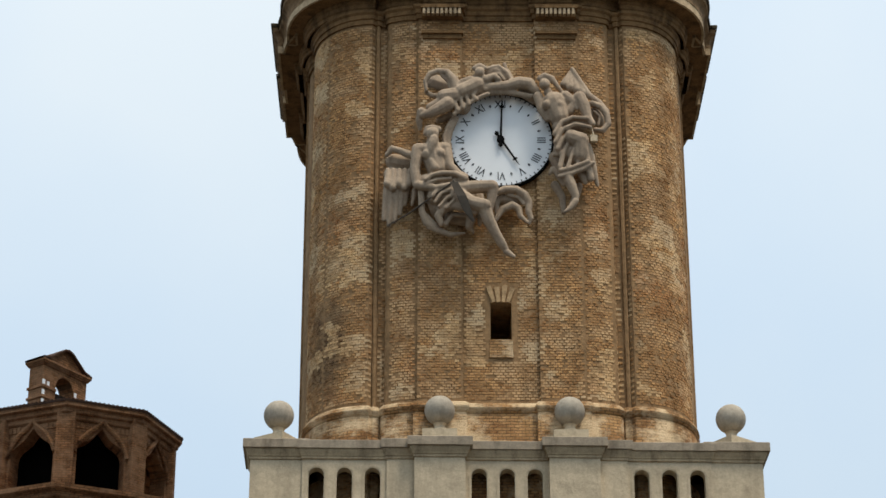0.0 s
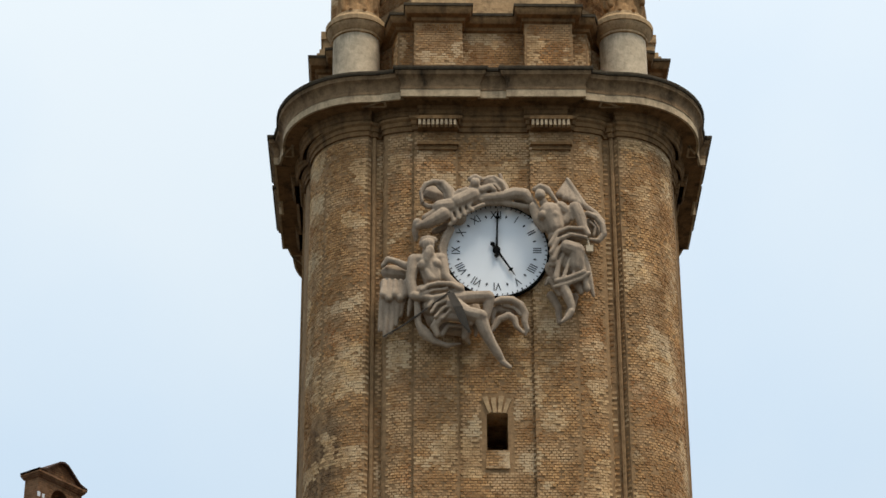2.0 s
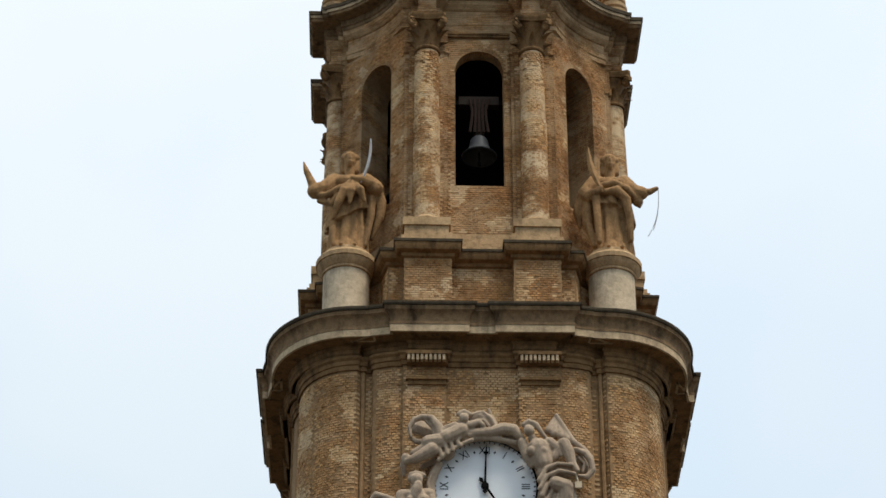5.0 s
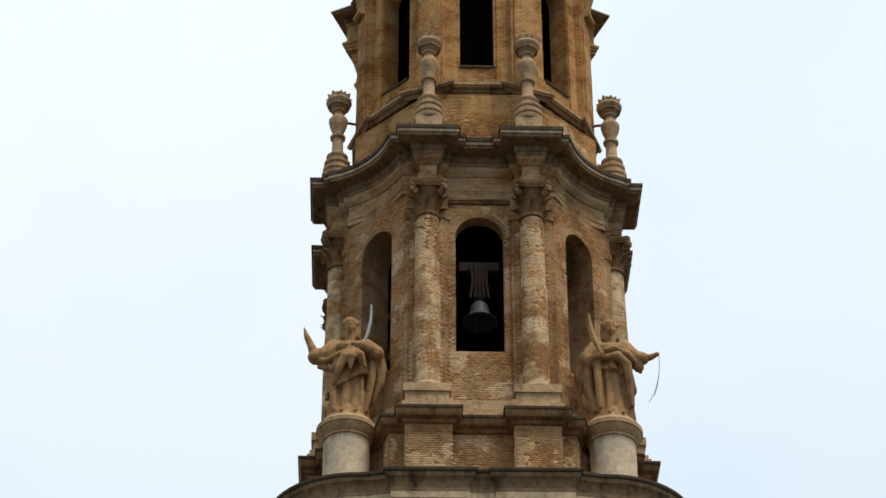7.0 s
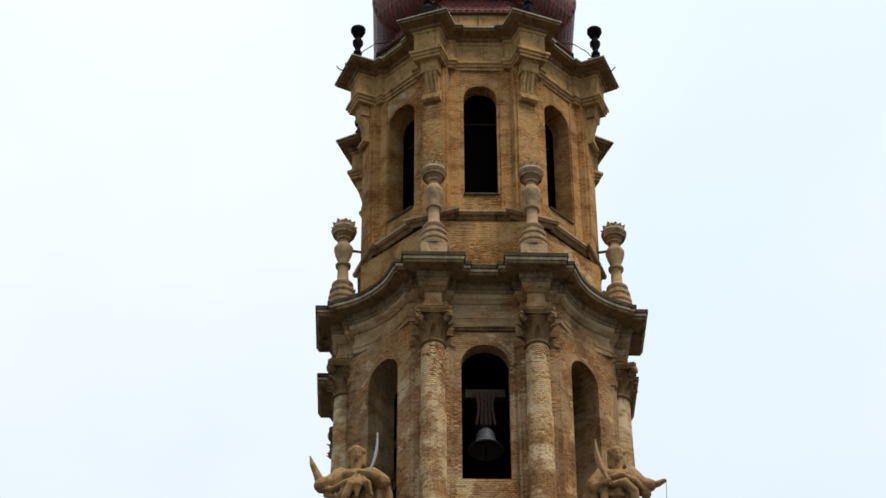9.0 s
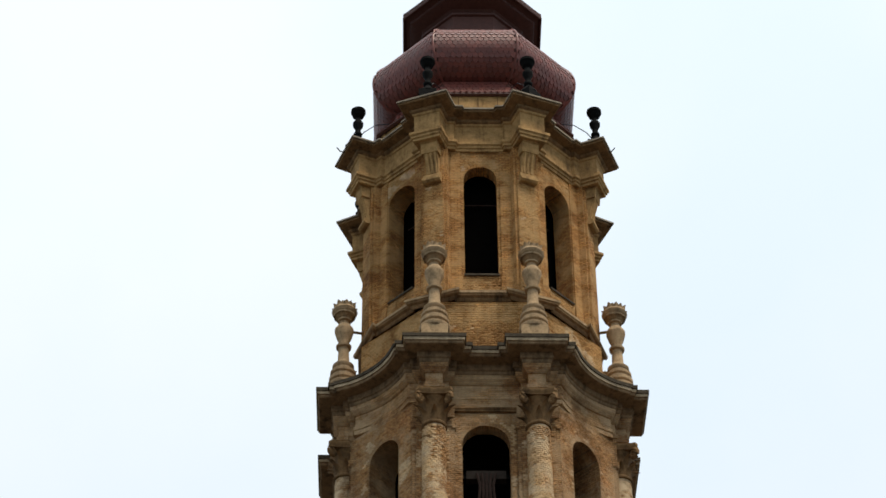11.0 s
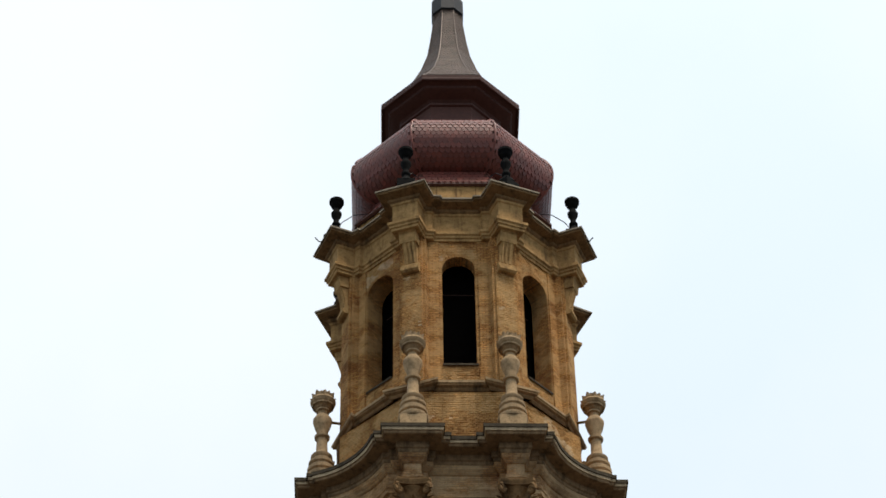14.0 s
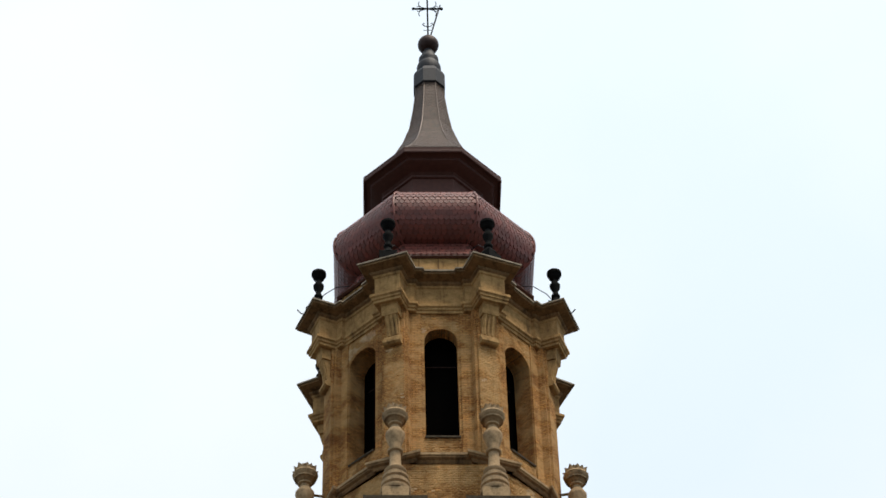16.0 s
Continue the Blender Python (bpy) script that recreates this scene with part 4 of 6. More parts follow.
for k in range(4):
    c, sn = round(math.cos(k * math.pi / 2)), round(math.sin(k * math.pi / 2))
    spots += [(c * x - sn * y, sn * x + c * y) for x, y in ((-1.83, -6.5), (1.76, -6.5))] + [((1, -1, -1, 1)[k] * 6.27, (-1, -1, 1, 1)[k] * 6.05)]
spots = [Matrix.Rotation(radians(TURN), 2) @ Vector(p) for p in spots]
ball.matrix_basis = pose(spots[0][0], spots[0][1], 26.92)
for i, (x, y) in enumerate(spots[1:]):
    copy_thing(ball, pose(x, y, 26.92, 0, 0, 37 * i))

# ---- the clock ----
clock = thing("tower_clock", "round white enamel clock with black Roman numerals, showing five o'clock", "clock", at=(0.04, -6.34, 36.22))
cm = Matrix.Rotation(radians(90), 4, "X")
s = Shape()
s.lathe([(1.44, -0.16), (1.50, -0.16), (1.52, -0.08), (1.50, 0.02), (1.46, 0.03), (1.45, 0.0)], n=72, m=cm)
part("rim", s, BLACK, clock, "dark metal rim", smooth=40)
s = Shape()
s.lathe([(0.001, 0.0), (0.7, 0.0), (1.46, 0.0)], n=72, m=cm)
part("face", s, WHITE, clock, "white enamel face")


def letter_font(text, size, m, mat, parent, name):
    cu = bpy.data.curves.new(name, "FONT")
    cu.body, cu.size, cu.align_x, cu.align_y, cu.extrude = text, size, "CENTER", "CENTER", 0.004
    tmp = new(name, cu)
    me = bpy.data.meshes.new_from_object(tmp.evaluated_get(bpy.context.evaluated_depsgraph_get()))
    bpy.data.objects.remove(tmp)
    me.materials.append(mat)
    ob = new(name, me)
    ob.parent, ob.matrix_local = parent, m
    return ob


NUMERALS = ["XII", "I", "II", "III", "IIII", "V", "VI", "VII", "VIII", "IX", "X", "XI"]
for k, txt in enumerate(NUMERALS):
    a = radians(30 * k)
    m = pose(1.14 * math.sin(a), -0.008, 1.14 * math.cos(a), 90, 0, 0) @ pose(0, 0, 0, 0, 0, -30 * k)
    letter_font(txt, 0.32, m @ Matrix.Diagonal((0.85, 1.1, 1, 1)), INK, clock, "numeral")
    m2 = pose(1.12 * math.sin(a + radians(15)), -0.012, 1.12 * math.cos(a + radians(15)), 0, 30 * k + 15, 0)
    s = Shape()
    s.face([m2 @ Vector(p) for p in ((0, 0, -0.06), (0.035, 0, 0), (0, 0, 0.06), (-0.035, 0, 0))][::-1])
    part("half_hour_mark", s, INK, clock)
for k in range(60):
    m2 = pose(0, 0, 0, 0, 6 * k, 0)
    s = Shape()
    w = 0.022 if k % 5 == 0 else 0.012
    s.box(-w, w, -0.014, -0.002, 1.38, 1.44, m2)
    part("minute_mark", s, INK, clock)


def pointer(name, length, tail, angle, depth):
    m2 = pose(0, -depth, 0, 0, angle, 0)
    s = Shape()
    outline = [(-0.028, -tail * 0.4), (-0.07, -tail * 0.75), (0, -tail), (0.07, -tail * 0.75), (0.028, -tail * 0.4), (0.035, 0), (0.022, length * 0.72), (0.07, length * 0.75), (0.07, length * 0.78), (0.02, length * 0.79), (0.004, length), (-0.02, length * 0.79), (-0.07, length * 0.78), (-0.07, length * 0.75), (-0.022, length * 0.72), (-0.035, 0)]
    for y, flip in ((-0.012, False), (0.012, True)):
        pts = [m2 @ Vector((x, y, z)) for x, z in outline]
        s.face(pts[::-1] if flip else pts)
    n = len(outline)
    for i in range(n):
        (x0, z0), (x1, z1) = outline[i], outline[(i + 1) % n]
        s.face([m2 @ Vector(p) for p in ((x0, -0.012, z0), (x0, 0.012, z0), (x1, 0.012, z1), (x1, -0.012, z1))])
    part(name, s, BLACK, clock)


pointer("minute_pointer", 1.36, 0.28, 2.0, 0.10)
pointer("hour_pointer", 0.98, 0.30, 148.0, 0.07)
s = Shape()
s.lathe([(0.001, 0.13), (0.09, 0.12), (0.11, 0.06), (0.11, 0.0)], n=20, m=cm)
part("hub", s, BLACK, clock, smooth=40)
clock.scale = (1.03, 1.0, 1.03)

# ---- carved figures ----
FOLDS = bpy.data.textures.new("folds", "CLOUDS")
FOLDS.noise_scale, FOLDS.noise_depth = 0.16, 3


def limb(shape, p0, p1, r0, r1, n=10):
    """A rounded tapering limb."""
    a, b = Vector(p0), Vector(p1)
    d = (b - a).normalized() if (b - a).length > 1e-6 else Vector((0, 0, 1))
    pts, rad = [], []
    for k in range(4):
        t = radians(90 - 90 * k / 4)
        pts.append(a - d * r0 * math.sin(t))
        rad.append(max(0.01, r0 * math.cos(t)))
    pts += [a, b]
    rad += [r0, r1]
    for k in range(1, 5):
        t = radians(90 * k / 4)
        pts.append(b + d * r1 * math.sin(t))
        rad.append(max(0.01, r1 * math.cos(t)))
    shape.tube(pts, rad, n)


def carved(name, limbs, mat, label, voxel=0.05, folds=0.05, at=(0, 0, 0), smooth=1, sheaths=()):
    """A figure from overlapping limbs, melted into one carved mass."""
    s = Shape()
    for p0, p1, r0, r1 in limbs:
        limb(s, p0, p1, r0, r1)
    for sheath in sheaths:
        draped(s, *sheath)
    me = s.mesh(name, True)
    me.materials.append(mat)
    ob = new(name, me)
    ob.location = at
    r = ob.modifiers.new("melt", "REMESH")
    r.mode, r.voxel_size, r.use_smooth_shade = "VOXEL", voxel, True
    sm = ob.modifiers.new("soften", "SMOOTH")
    sm.factor, sm.iterations = 0.5, smooth
    d = ob.modifiers.new("folds", "DISPLACE")
    d.texture, d.strength, d.mid_level, d.texture_coords = FOLDS, folds, 0.5, "LOCAL"
    return tagged(ob, label, "sculpture", "stone figures")


def on_face(u, v, d):
    """A place on the clock's wall from its middle: u to the right and v up in sixtieths of a metre as they look, d metres proud."""
    d += 0.14
    return (0.05 + u / 60.6 * (1 - d / 72), -6.2 - d, 36.2 + v / 53.2 - 0.545 * (d - 0.15))


def at_wall(x, y, d):
    """A place on the clock's wall: x to the right and y down in sixtieths of a metre, with the clock's middle at (890, 250)."""
    return on_face(x - 890, 250 - y, d)


def path(points, r):
    """A limb or roll of cloth along several points."""
    rs = r if isinstance(r, (list, tuple)) else [r] * len(points)
    return [(a, b, ra, rb) for a, b, ra, rb in zip(points, points[1:], rs, rs[1:])]


def roll(d, r, *points):
    """A limb at one depth; its thickness runs evenly from the first to the last of r (in sixtieths)."""
    r = r if isinstance(r, (list, tuple)) else [r, r]
    n = len(points)
    rs = [r[0] + (r[-1] - r[0]) * i / max(1, n - 1) for i in range(n)] if len(r) == 2 else r
    ds = [d[0] + (d[-1] - d[0]) * i / max(1, n - 1) for i in range(n)] if isinstance(d, tuple) else [d] * n
    pts = [(x, y, e) for (x, y), e in zip(points, ds)]
    if n == 1:
        pts, rs = [pts[0], (pts[0][0], pts[0][1] + 0.5, pts[0][2])], [rs[0], rs[0]]
    return path(pts, [v / 60 for v in rs])


def relief(name, rows, label, voxel=0.024):
    limbs = [(Vector(at_wall(*a)), Vector(at_wall(*b)), r0, r1) for row in rows for a, b, r0, r1 in row]
    carved(name, limbs, SCULPT, label, voxel, 0.006, smooth=1)


relief("winged_old_man", [
    # head, beard, trunk and arms
    roll(0.62, 11, (768, 238)), roll(0.68, 3, (774, 241)), roll((0.70, 0.68), [8, 9, 7, 3], (770, 248), (768, 256), (765, 266), (764, 276)), roll(0.54, 6, (757, 238), (759, 230), (768, 228), (778, 231)), roll(0.45, 11, (768, 250), (768, 258)),
    roll(0.42, (21, 18), (768, 272), (776, 300)), roll(0.46, 11, (746, 266), (790, 264)), roll(0.62, 9, (758, 274)), roll(0.62, 9, (780, 272)), roll(0.64, (6, 8), (766, 286), (772, 298)),
    roll((0.46, 0.5), (11, 8), (742, 266), (737, 300), (740, 326)), roll((0.55, 0.72), (8, 5), (742, 328), (775, 333), (797, 327)),
    roll((0.46, 0.68), (10, 5), (792, 268), (798, 294), (814, 308), (826, 312)),
    # cloth rolled round the waist
    roll(0.42, 14, (758, 322), (820, 326)), roll(0.72, (4, 5), (756, 318), (766, 310), (785, 306), (806, 307), (826, 316)), roll(0.68, 3, (756, 325), (775, 318), (800, 316)), roll(0.66, 3, (815, 318), (836, 328), (845, 324)),
    # thighs and shins
    roll((0.55, 0.66), (13, 11), (800, 337), (838, 331), (872, 329)), roll((0.62, 0.5), (10, 6), (874, 333), (869, 358), (862, 386)),
    roll((0.66, 0.86), (14, 12), (812, 344), (836, 358), (858, 362)), roll((0.82, 0.42), [12, 11, 9, 8, 5], (858, 364), (866, 388), (876, 406), (888, 426), (897, 440)), roll((0.44, 0.48), (6, 4), (896, 440), (908, 448)),
    # the lap's cloth
    roll(0.38, 18, (776, 346), (815, 352)), roll(0.72, (3, 4), (772, 356), (782, 342), (802, 334)), roll(0.72, (3, 4), (779, 364), (794, 348), (818, 342)), roll(0.74, 3, (792, 366), (806, 352), (824, 352)), roll(0.66, 4, (768, 346), (776, 336), (790, 332)),
    roll((0.5, 0.7), [5, 7, 8, 8, 7, 5], (783, 394), (778, 380), (788, 367), (805, 363), (825, 367), (842, 374)), roll(0.42, (5, 3), (791, 394), (802, 379), (826, 380)), roll(0.05, 12, (800, 384), (832, 388)),
    roll((0.42, 0.2), [6, 6, 7, 6, 5, 2], (748, 340), (750, 374), (758, 392), (776, 405), (800, 413), (824, 410)), roll(0.34, (5, 3), (758, 382), (770, 392), (778, 400)), roll(0.3, 4, (762, 401), (782, 404)), roll((0.3, 0.15), (6, 3), (738, 338), (733, 362)),
    roll((0.4, 0.2), [9, 7, 2], (836, 378), (832, 398), (840, 410)), roll(0.3, (6, 3), (852, 380), (850, 396)), roll(0.12, 16, (765, 330), (780, 370)), roll(0.1, 14, (845, 350), (850, 372)),
    # the wing
    roll((0.16, 0.36), [4, 6, 6, 7, 7], (688, 276), (697, 265), (712, 269), (726, 275), (742, 278)), roll(-0.14, 14, (700, 288), (732, 292)), roll(-0.14, 12, (695, 310), (728, 318)),
    *[roll((0.22, 0.28), (4, 7), (x, 302), (x - 1, 326 + 6 * (i % 2))) for i, x in enumerate((690, 700, 710, 720, 729))],
    *[roll((0.14, 0.02), (6, 4), (x, 334), (x - 4, y)) for x, y in ((688, 388), (697, 398), (707, 392), (716, 378), (724, 362))]],
    "grey stone relief of a bearded winged figure seated under the clock")
relief("drapery_ribbon", [
    roll((0.3, 0.16), [5, 7, 7, 7, 6, 6, 5, 2], (878, 341), (895, 335), (915, 335), (930, 344), (938, 358), (936, 372), (940, 385), (937, 395)),
    roll((0.16, 0.2), [4, 6, 7, 6, 5, 3], (878, 388), (891, 369), (908, 362), (919, 368), (922, 381), (933, 391)), roll(0.02, (10, 8), (888, 352), (922, 354)), roll(0.1, (6, 3), (882, 352), (880, 376)), roll(0.2, 3, (900, 345), (918, 349), (928, 360))],
    "curling grey stone drapery below the clock")
relief("reclining_figure", [
    # the billowing hood of cloth
    roll((0.3, 0.42), [3, 4, 5, 6, 7, 9, 10], (757, 162), (755, 146), (763, 132), (778, 127), (794, 130), (806, 144), (812, 160)), roll(-0.34, 20, (768, 150), (788, 156)), roll(0.2, (4, 6), (757, 164), (768, 171), (780, 172)), roll(0.36, 3, (784, 134), (796, 146), (799, 160)),
    # shoulder and arm of the first figure
    roll(0.42, 15, (790, 174), (806, 172)), roll((0.5, 0.56), [13, 11, 9, 7], (794, 186), (780, 194), (762, 203), (750, 206)), roll((0.45, 0.4), (7, 8), (788, 176), (764, 192)), roll((0.54, 0.3), (8, 4), (748, 200), (744, 216), (746, 230)),
    # the second figure: head, trunk, arms
    roll(0.5, 9, (852, 129)), roll(0.55, 3, (856, 131)), roll(0.46, 5, (843, 122), (852, 117), (862, 122)), roll(0.36, 8, (846, 140)), roll((0.42, 0.46), (15, 14), (846, 152), (820, 164)), roll(0.44, (8, 5), (862, 142), (878, 136), (886, 142)), roll(0.48, (7, 5), (836, 142), (822, 146), (814, 154)),
    roll(0.2, 15, (812, 168), (822, 190)), *[roll(0.5, (3, 4), a, b, c) for a, b, c in (((812, 158), (806, 176), (812, 197)), ((822, 158), (818, 174), (822, 192)), ((832, 162), (829, 174), (832, 186)), ((844, 164), (840, 172), (846, 178)))], roll(0.46, 4, (806, 204), (820, 192), (846, 176), (866, 168)),
    # the mound of cloth and the leg
    roll(0.14, [13, 16, 14, 10], (866, 134), (880, 130), (896, 134), (908, 148)), roll(0.34, 4, (868, 122), (886, 118), (902, 130), (908, 142)), roll(0.34, 3, (874, 134), (888, 132), (896, 142)), roll(0.0, 4, (898, 114), (900, 122)),
    roll((0.36, 0.36), [8, 10, 12, 12, 6], (866, 156), (900, 154), (922, 148), (940, 150), (956, 164)), roll(0.3, (6, 5), (856, 166), (900, 164), (944, 172)), roll(0.4, (5, 3), (862, 160), (876, 155), (888, 158)), roll(0.06, 10, (830, 172), (860, 160)), roll(0.1, 9, (930, 165), (952, 178)),
    # cloth behind the dial
    roll((0.2, 0.12), [7, 8, 8, 9], (808, 212), (799, 228), (793, 250), (797, 285)), roll(0.3, 3, (796, 226), (788, 244), (790, 262)), roll(0.08, 6, (780, 215), (800, 206))],
    "grey stone relief of a reclining draped figure over the clock")
relief("winged_figure", [
    # head, hair, trunk
    roll(0.52, 10, (968, 150)), roll(0.56, 3, (962, 153)), roll(0.5, [5, 6, 6, 4, 3], (959, 140), (968, 135), (981, 140), (990, 152), (998, 162)), roll(0.42, 8, (974, 164)), roll((0.4, 0.42), (21, 18), (985, 184), (992, 208)), roll(0.62, 8, (970, 186)), roll(0.62, 8, (992, 186)), roll(0.4, (9, 6), (956, 172), (962, 196), (972, 212)),
    # cloth on the shoulder and the arm
    roll(0.42, (11, 8), (1004, 172), (1020, 184), (1012, 198)), roll(0.5, 3, (1000, 166), (1016, 178), (1024, 194)), roll((0.46, 0.62), [12, 11, 8, 5], (1030, 174), (1038, 190), (1043, 208), (1052, 220)),
    # the wing
    *[roll((0.06, 0.12), (3, 8), (1018, 124), p) for p in ((1004, 150), (1014, 156), (1026, 160), (1038, 166))], roll((0.1, 0.2), [4, 5, 6, 5, 4], (1019, 122), (1032, 144), (1048, 170), (1066, 182), (1080, 198)),
    roll(0.26, [6, 6, 6, 6, 5, 4], (1052, 184), (1068, 190), (1078, 204), (1080, 220), (1070, 232), (1056, 230)), roll(-0.08, 13, (1056, 204), (1062, 214)), roll(0.24, 3, (1056, 198), (1066, 208), (1062, 222)),
    # the sash round the waist
    roll(0.4, 12, (992, 226), (1034, 222)), roll(0.66, (5, 4), (984, 238), (996, 218), (1016, 209), (1042, 211)), roll(0.7, (4, 4), (984, 252), (998, 230), (1020, 221), (1046, 226)), roll(0.66, (5, 3), (988, 264), (998, 246), (1014, 235)), roll(0.56, (5, 3), (984, 274), (1000, 268), (1008, 256)),
    # knees and skirts
    roll((0.6, 0.5), [14, 15, 12], (1014, 244), (1030, 250), (1028, 276)), roll(0.26, 19, (1000, 266), (1034, 290)), roll(0.6, 4, (992, 302), (1014, 296), (1042, 286)), roll(0.56, 4, (990, 312), (1014, 306), (1036, 298), (1050, 288)),
    roll((0.5, 0.24), [5, 7, 7, 3], (1042, 256), (1047, 276), (1051, 302), (1058, 328)), roll((0.6, 0.4), (4, 6), (1038, 262), (1041, 292), (1046, 316)), roll(0.58, (4, 5), (1008, 252), (998, 272), (992, 296)), roll(0.6, (3, 4), (1016, 264), (1010, 284), (1004, 300)), roll(0.54, 3, (1026, 280), (1020, 296)),
    roll(0.36, [3, 5, 5, 4], (974, 308), (980, 299), (988, 310), (998, 326)), roll(0.1, 12, (985, 280), (995, 300)),
    # the legs and the slab under them
    roll((0.46, 0.42), [10, 9, 7, 5], (1004, 310), (1012, 328), (1018, 344), (1019, 354)), roll((0.44, 0.5), [6, 5, 3], (1018, 354), (1008, 366), (1000, 372)), roll(0.3, (8, 5), (1030, 306), (1036, 322)), roll(-0.12, (8, 5), (984, 328), (996, 348), (998, 374)), roll(-0.12, 7, (1026, 330), (1014, 362))],
    "grey stone relief of a winged draped figure beside the clock")
# the scythe blade, the rod and the lead fixing
s = Shape()
pts = [Vector(on_face(*p)) for p in ((-85, -72, 0.95), (-72, -95, 1.0), (-62, -120, 0.95), (-52, -138, 0.9))]
w = [0.10, 0.13, 0.11, 0.03]
s.grid([[p + Vector((-h, 0, 0)), p + Vector((h, -0.03, 0))] for p, h in zip(pts, w)])
s.grid([[p + Vector((-h, 0.05, 0)), p + Vector((h, 0.05, 0))] for p, h in zip(pts, w)], flip=True)
s.tube([on_face(-85, -70, 0.9), on_face(-165, -128, 0.35), on_face(-200, -148, 0.2)], 0.025)
tagged(part("scythe", s, IRON, None), "grey metal scythe held by the winged figure", "scythe")
s = Shape()
s.tube([on_face(155, 40, 0.6), on_face(163, 8, 0.6)], 0.03)
s.box(-0.1, 0.1, -0.05, 0.05, -0.1, 0.1, Matrix.Translation(on_face(163, 4, 0.6)))
tagged(part("hammer", s, PALE, None), "small pale stone hammer in the figure's grip", "hammer")

# drum pedestals with saints
for e in (-1, 1):
    for yy in (-1, 1):
        d = thing("drum_pedestal", "round cream limestone pedestal with a moulded cap on the cornice", "pedestal", "drum pedestals", at=(4.2 * e, 4.2 * yy, 0))
        s = Shape()
        s.lathe([(0.80, 42.15), (0.80, 42.4), (0.74, 42.45), (0.74, 44.85)], n=36)
        part("drum", s, DRUM, d, smooth=40)
        s = Shape()
        s.lathe([(0.74, 44.78), (0.79, 44.80), (0.79, 44.88), (0.82, 44.90), (0.86, 45.0), (0.93, 45.08), (0.94, 45.14), (0.98, 45.15), (0.99, 45.30), (0.94, 45.34), (0.90, 45.42), (0.76, 45.44), (0.74, 45.62), (0.001, 45.63)], n=36)
        part("cap", s, TANSTONE, d, "tan moulded cap", smooth=40)


def saint(e, at, label, rows, name="saint_statue"):
    k = 1.2
    carved(name, [(Vector(a) * k, Vector(b) * k, r0 * k * 0.93, r1 * k * 0.93) for a, b, r0, r1 in rows], STATUE, label, 0.028, 0.010, at, sheaths=(
        ([(0.0, 0.54), (0.15, 0.54), (0.9, 0.47), (1.5, 0.45), (2.0, 0.42), (2.35, 0.38), (2.55, 0.2)], 12, 0.13, 0.4 * e, 5 + e, k),
        ([(1.15, 0.60), (1.5, 0.56), (2.0, 0.50), (2.4, 0.38), (2.58, 0.22)], 9, 0.13, 3.5 * e, 9 + e, k, 0.38)))


def draped(shape, prof, n_folds, depth, slant, seed, k, hem=None):
    """A closed sheath of cloth round the body: profile rows (height, radius), folds that deepen towards the hem."""
    rng = random.Random(seed)
    ph = [rng.uniform(0, 6.28) for _ in range(3)]
    rows, zmin, zmax = [], prof[0][0], prof[-1][0]
    steps, seg = 36, 96
    for i in range(steps + 1):
        z = zmin + (zmax - zmin) * i / steps
        for (z0, r0), (z1, r1) in zip(prof, prof[1:]):
            if z0 <= z <= z1:
                r = r0 + (r1 - r0) * (z - z0) / (z1 - z0)
                break
        row = []
        for q in range(seg):
            a = math.tau * q / seg
            zz = z
            if hem:
                zz = z + hem * math.sin(a + ph[0]) * (zmax - z) / (zmax - zmin)
            w = n_folds * a + slant * z + 0.8 * math.sin(2 * a + ph[1]) + 0.5 * math.sin(3 * z + ph[2])
            fold = abs(math.sin(w / 2)) ** 0.7 - 0.6
            fade = 0.35 + 0.65 * (zmax - z) / (zmax - zmin)
            rr = r + depth * fade * fold
            row.append((k * rr * math.cos(a), k * (0.04 + rr * 0.82 * math.sin(a)), k * zz))
        rows.append(row)
    shape.grid(rows, None, True)
    shape.face(rows[0][::-1])
    shape.face(rows[-1])


def robes():
    """Shoulders, neck, head with hair, and feet."""
    return [((-0.34, 0, 2.42), (0.34, 0, 2.42), 0.22, 0.22), ((-0.2, -0.2, 2.3), (0.2, -0.2, 2.3), 0.2, 0.2), ((0, -0.03, 2.55), (0, -0.08, 2.95), 0.15, 0.14), ((-0.15, 0.04, 3.08), (-0.18, 0.02, 2.8), 0.13, 0.09), ((0.15, 0.04, 3.08), (0.18, 0.02, 2.8), 0.13, 0.09),
            ((0, -0.12, 3.0), (0, -0.10, 3.18), 0.155, 0.19), ((-0.11, 0.0, 3.22), (0.11, 0.0, 3.22), 0.16, 0.16), ((0, -0.28, 3.04), (0, -0.29, 3.10), 0.05, 0.035), ((0, -0.22, 2.86), (0, -0.24, 2.94), 0.07, 0.08), ((0, 0, 0.0), (0, 0, 0.06), 0.52, 0.52),
            ((-0.15, -0.44, 0.04), (-0.17, -0.56, 0.04), 0.08, 0.06), ((0.16, -0.42, 0.04), (0.2, -0.54, 0.04), 0.08, 0.06)]


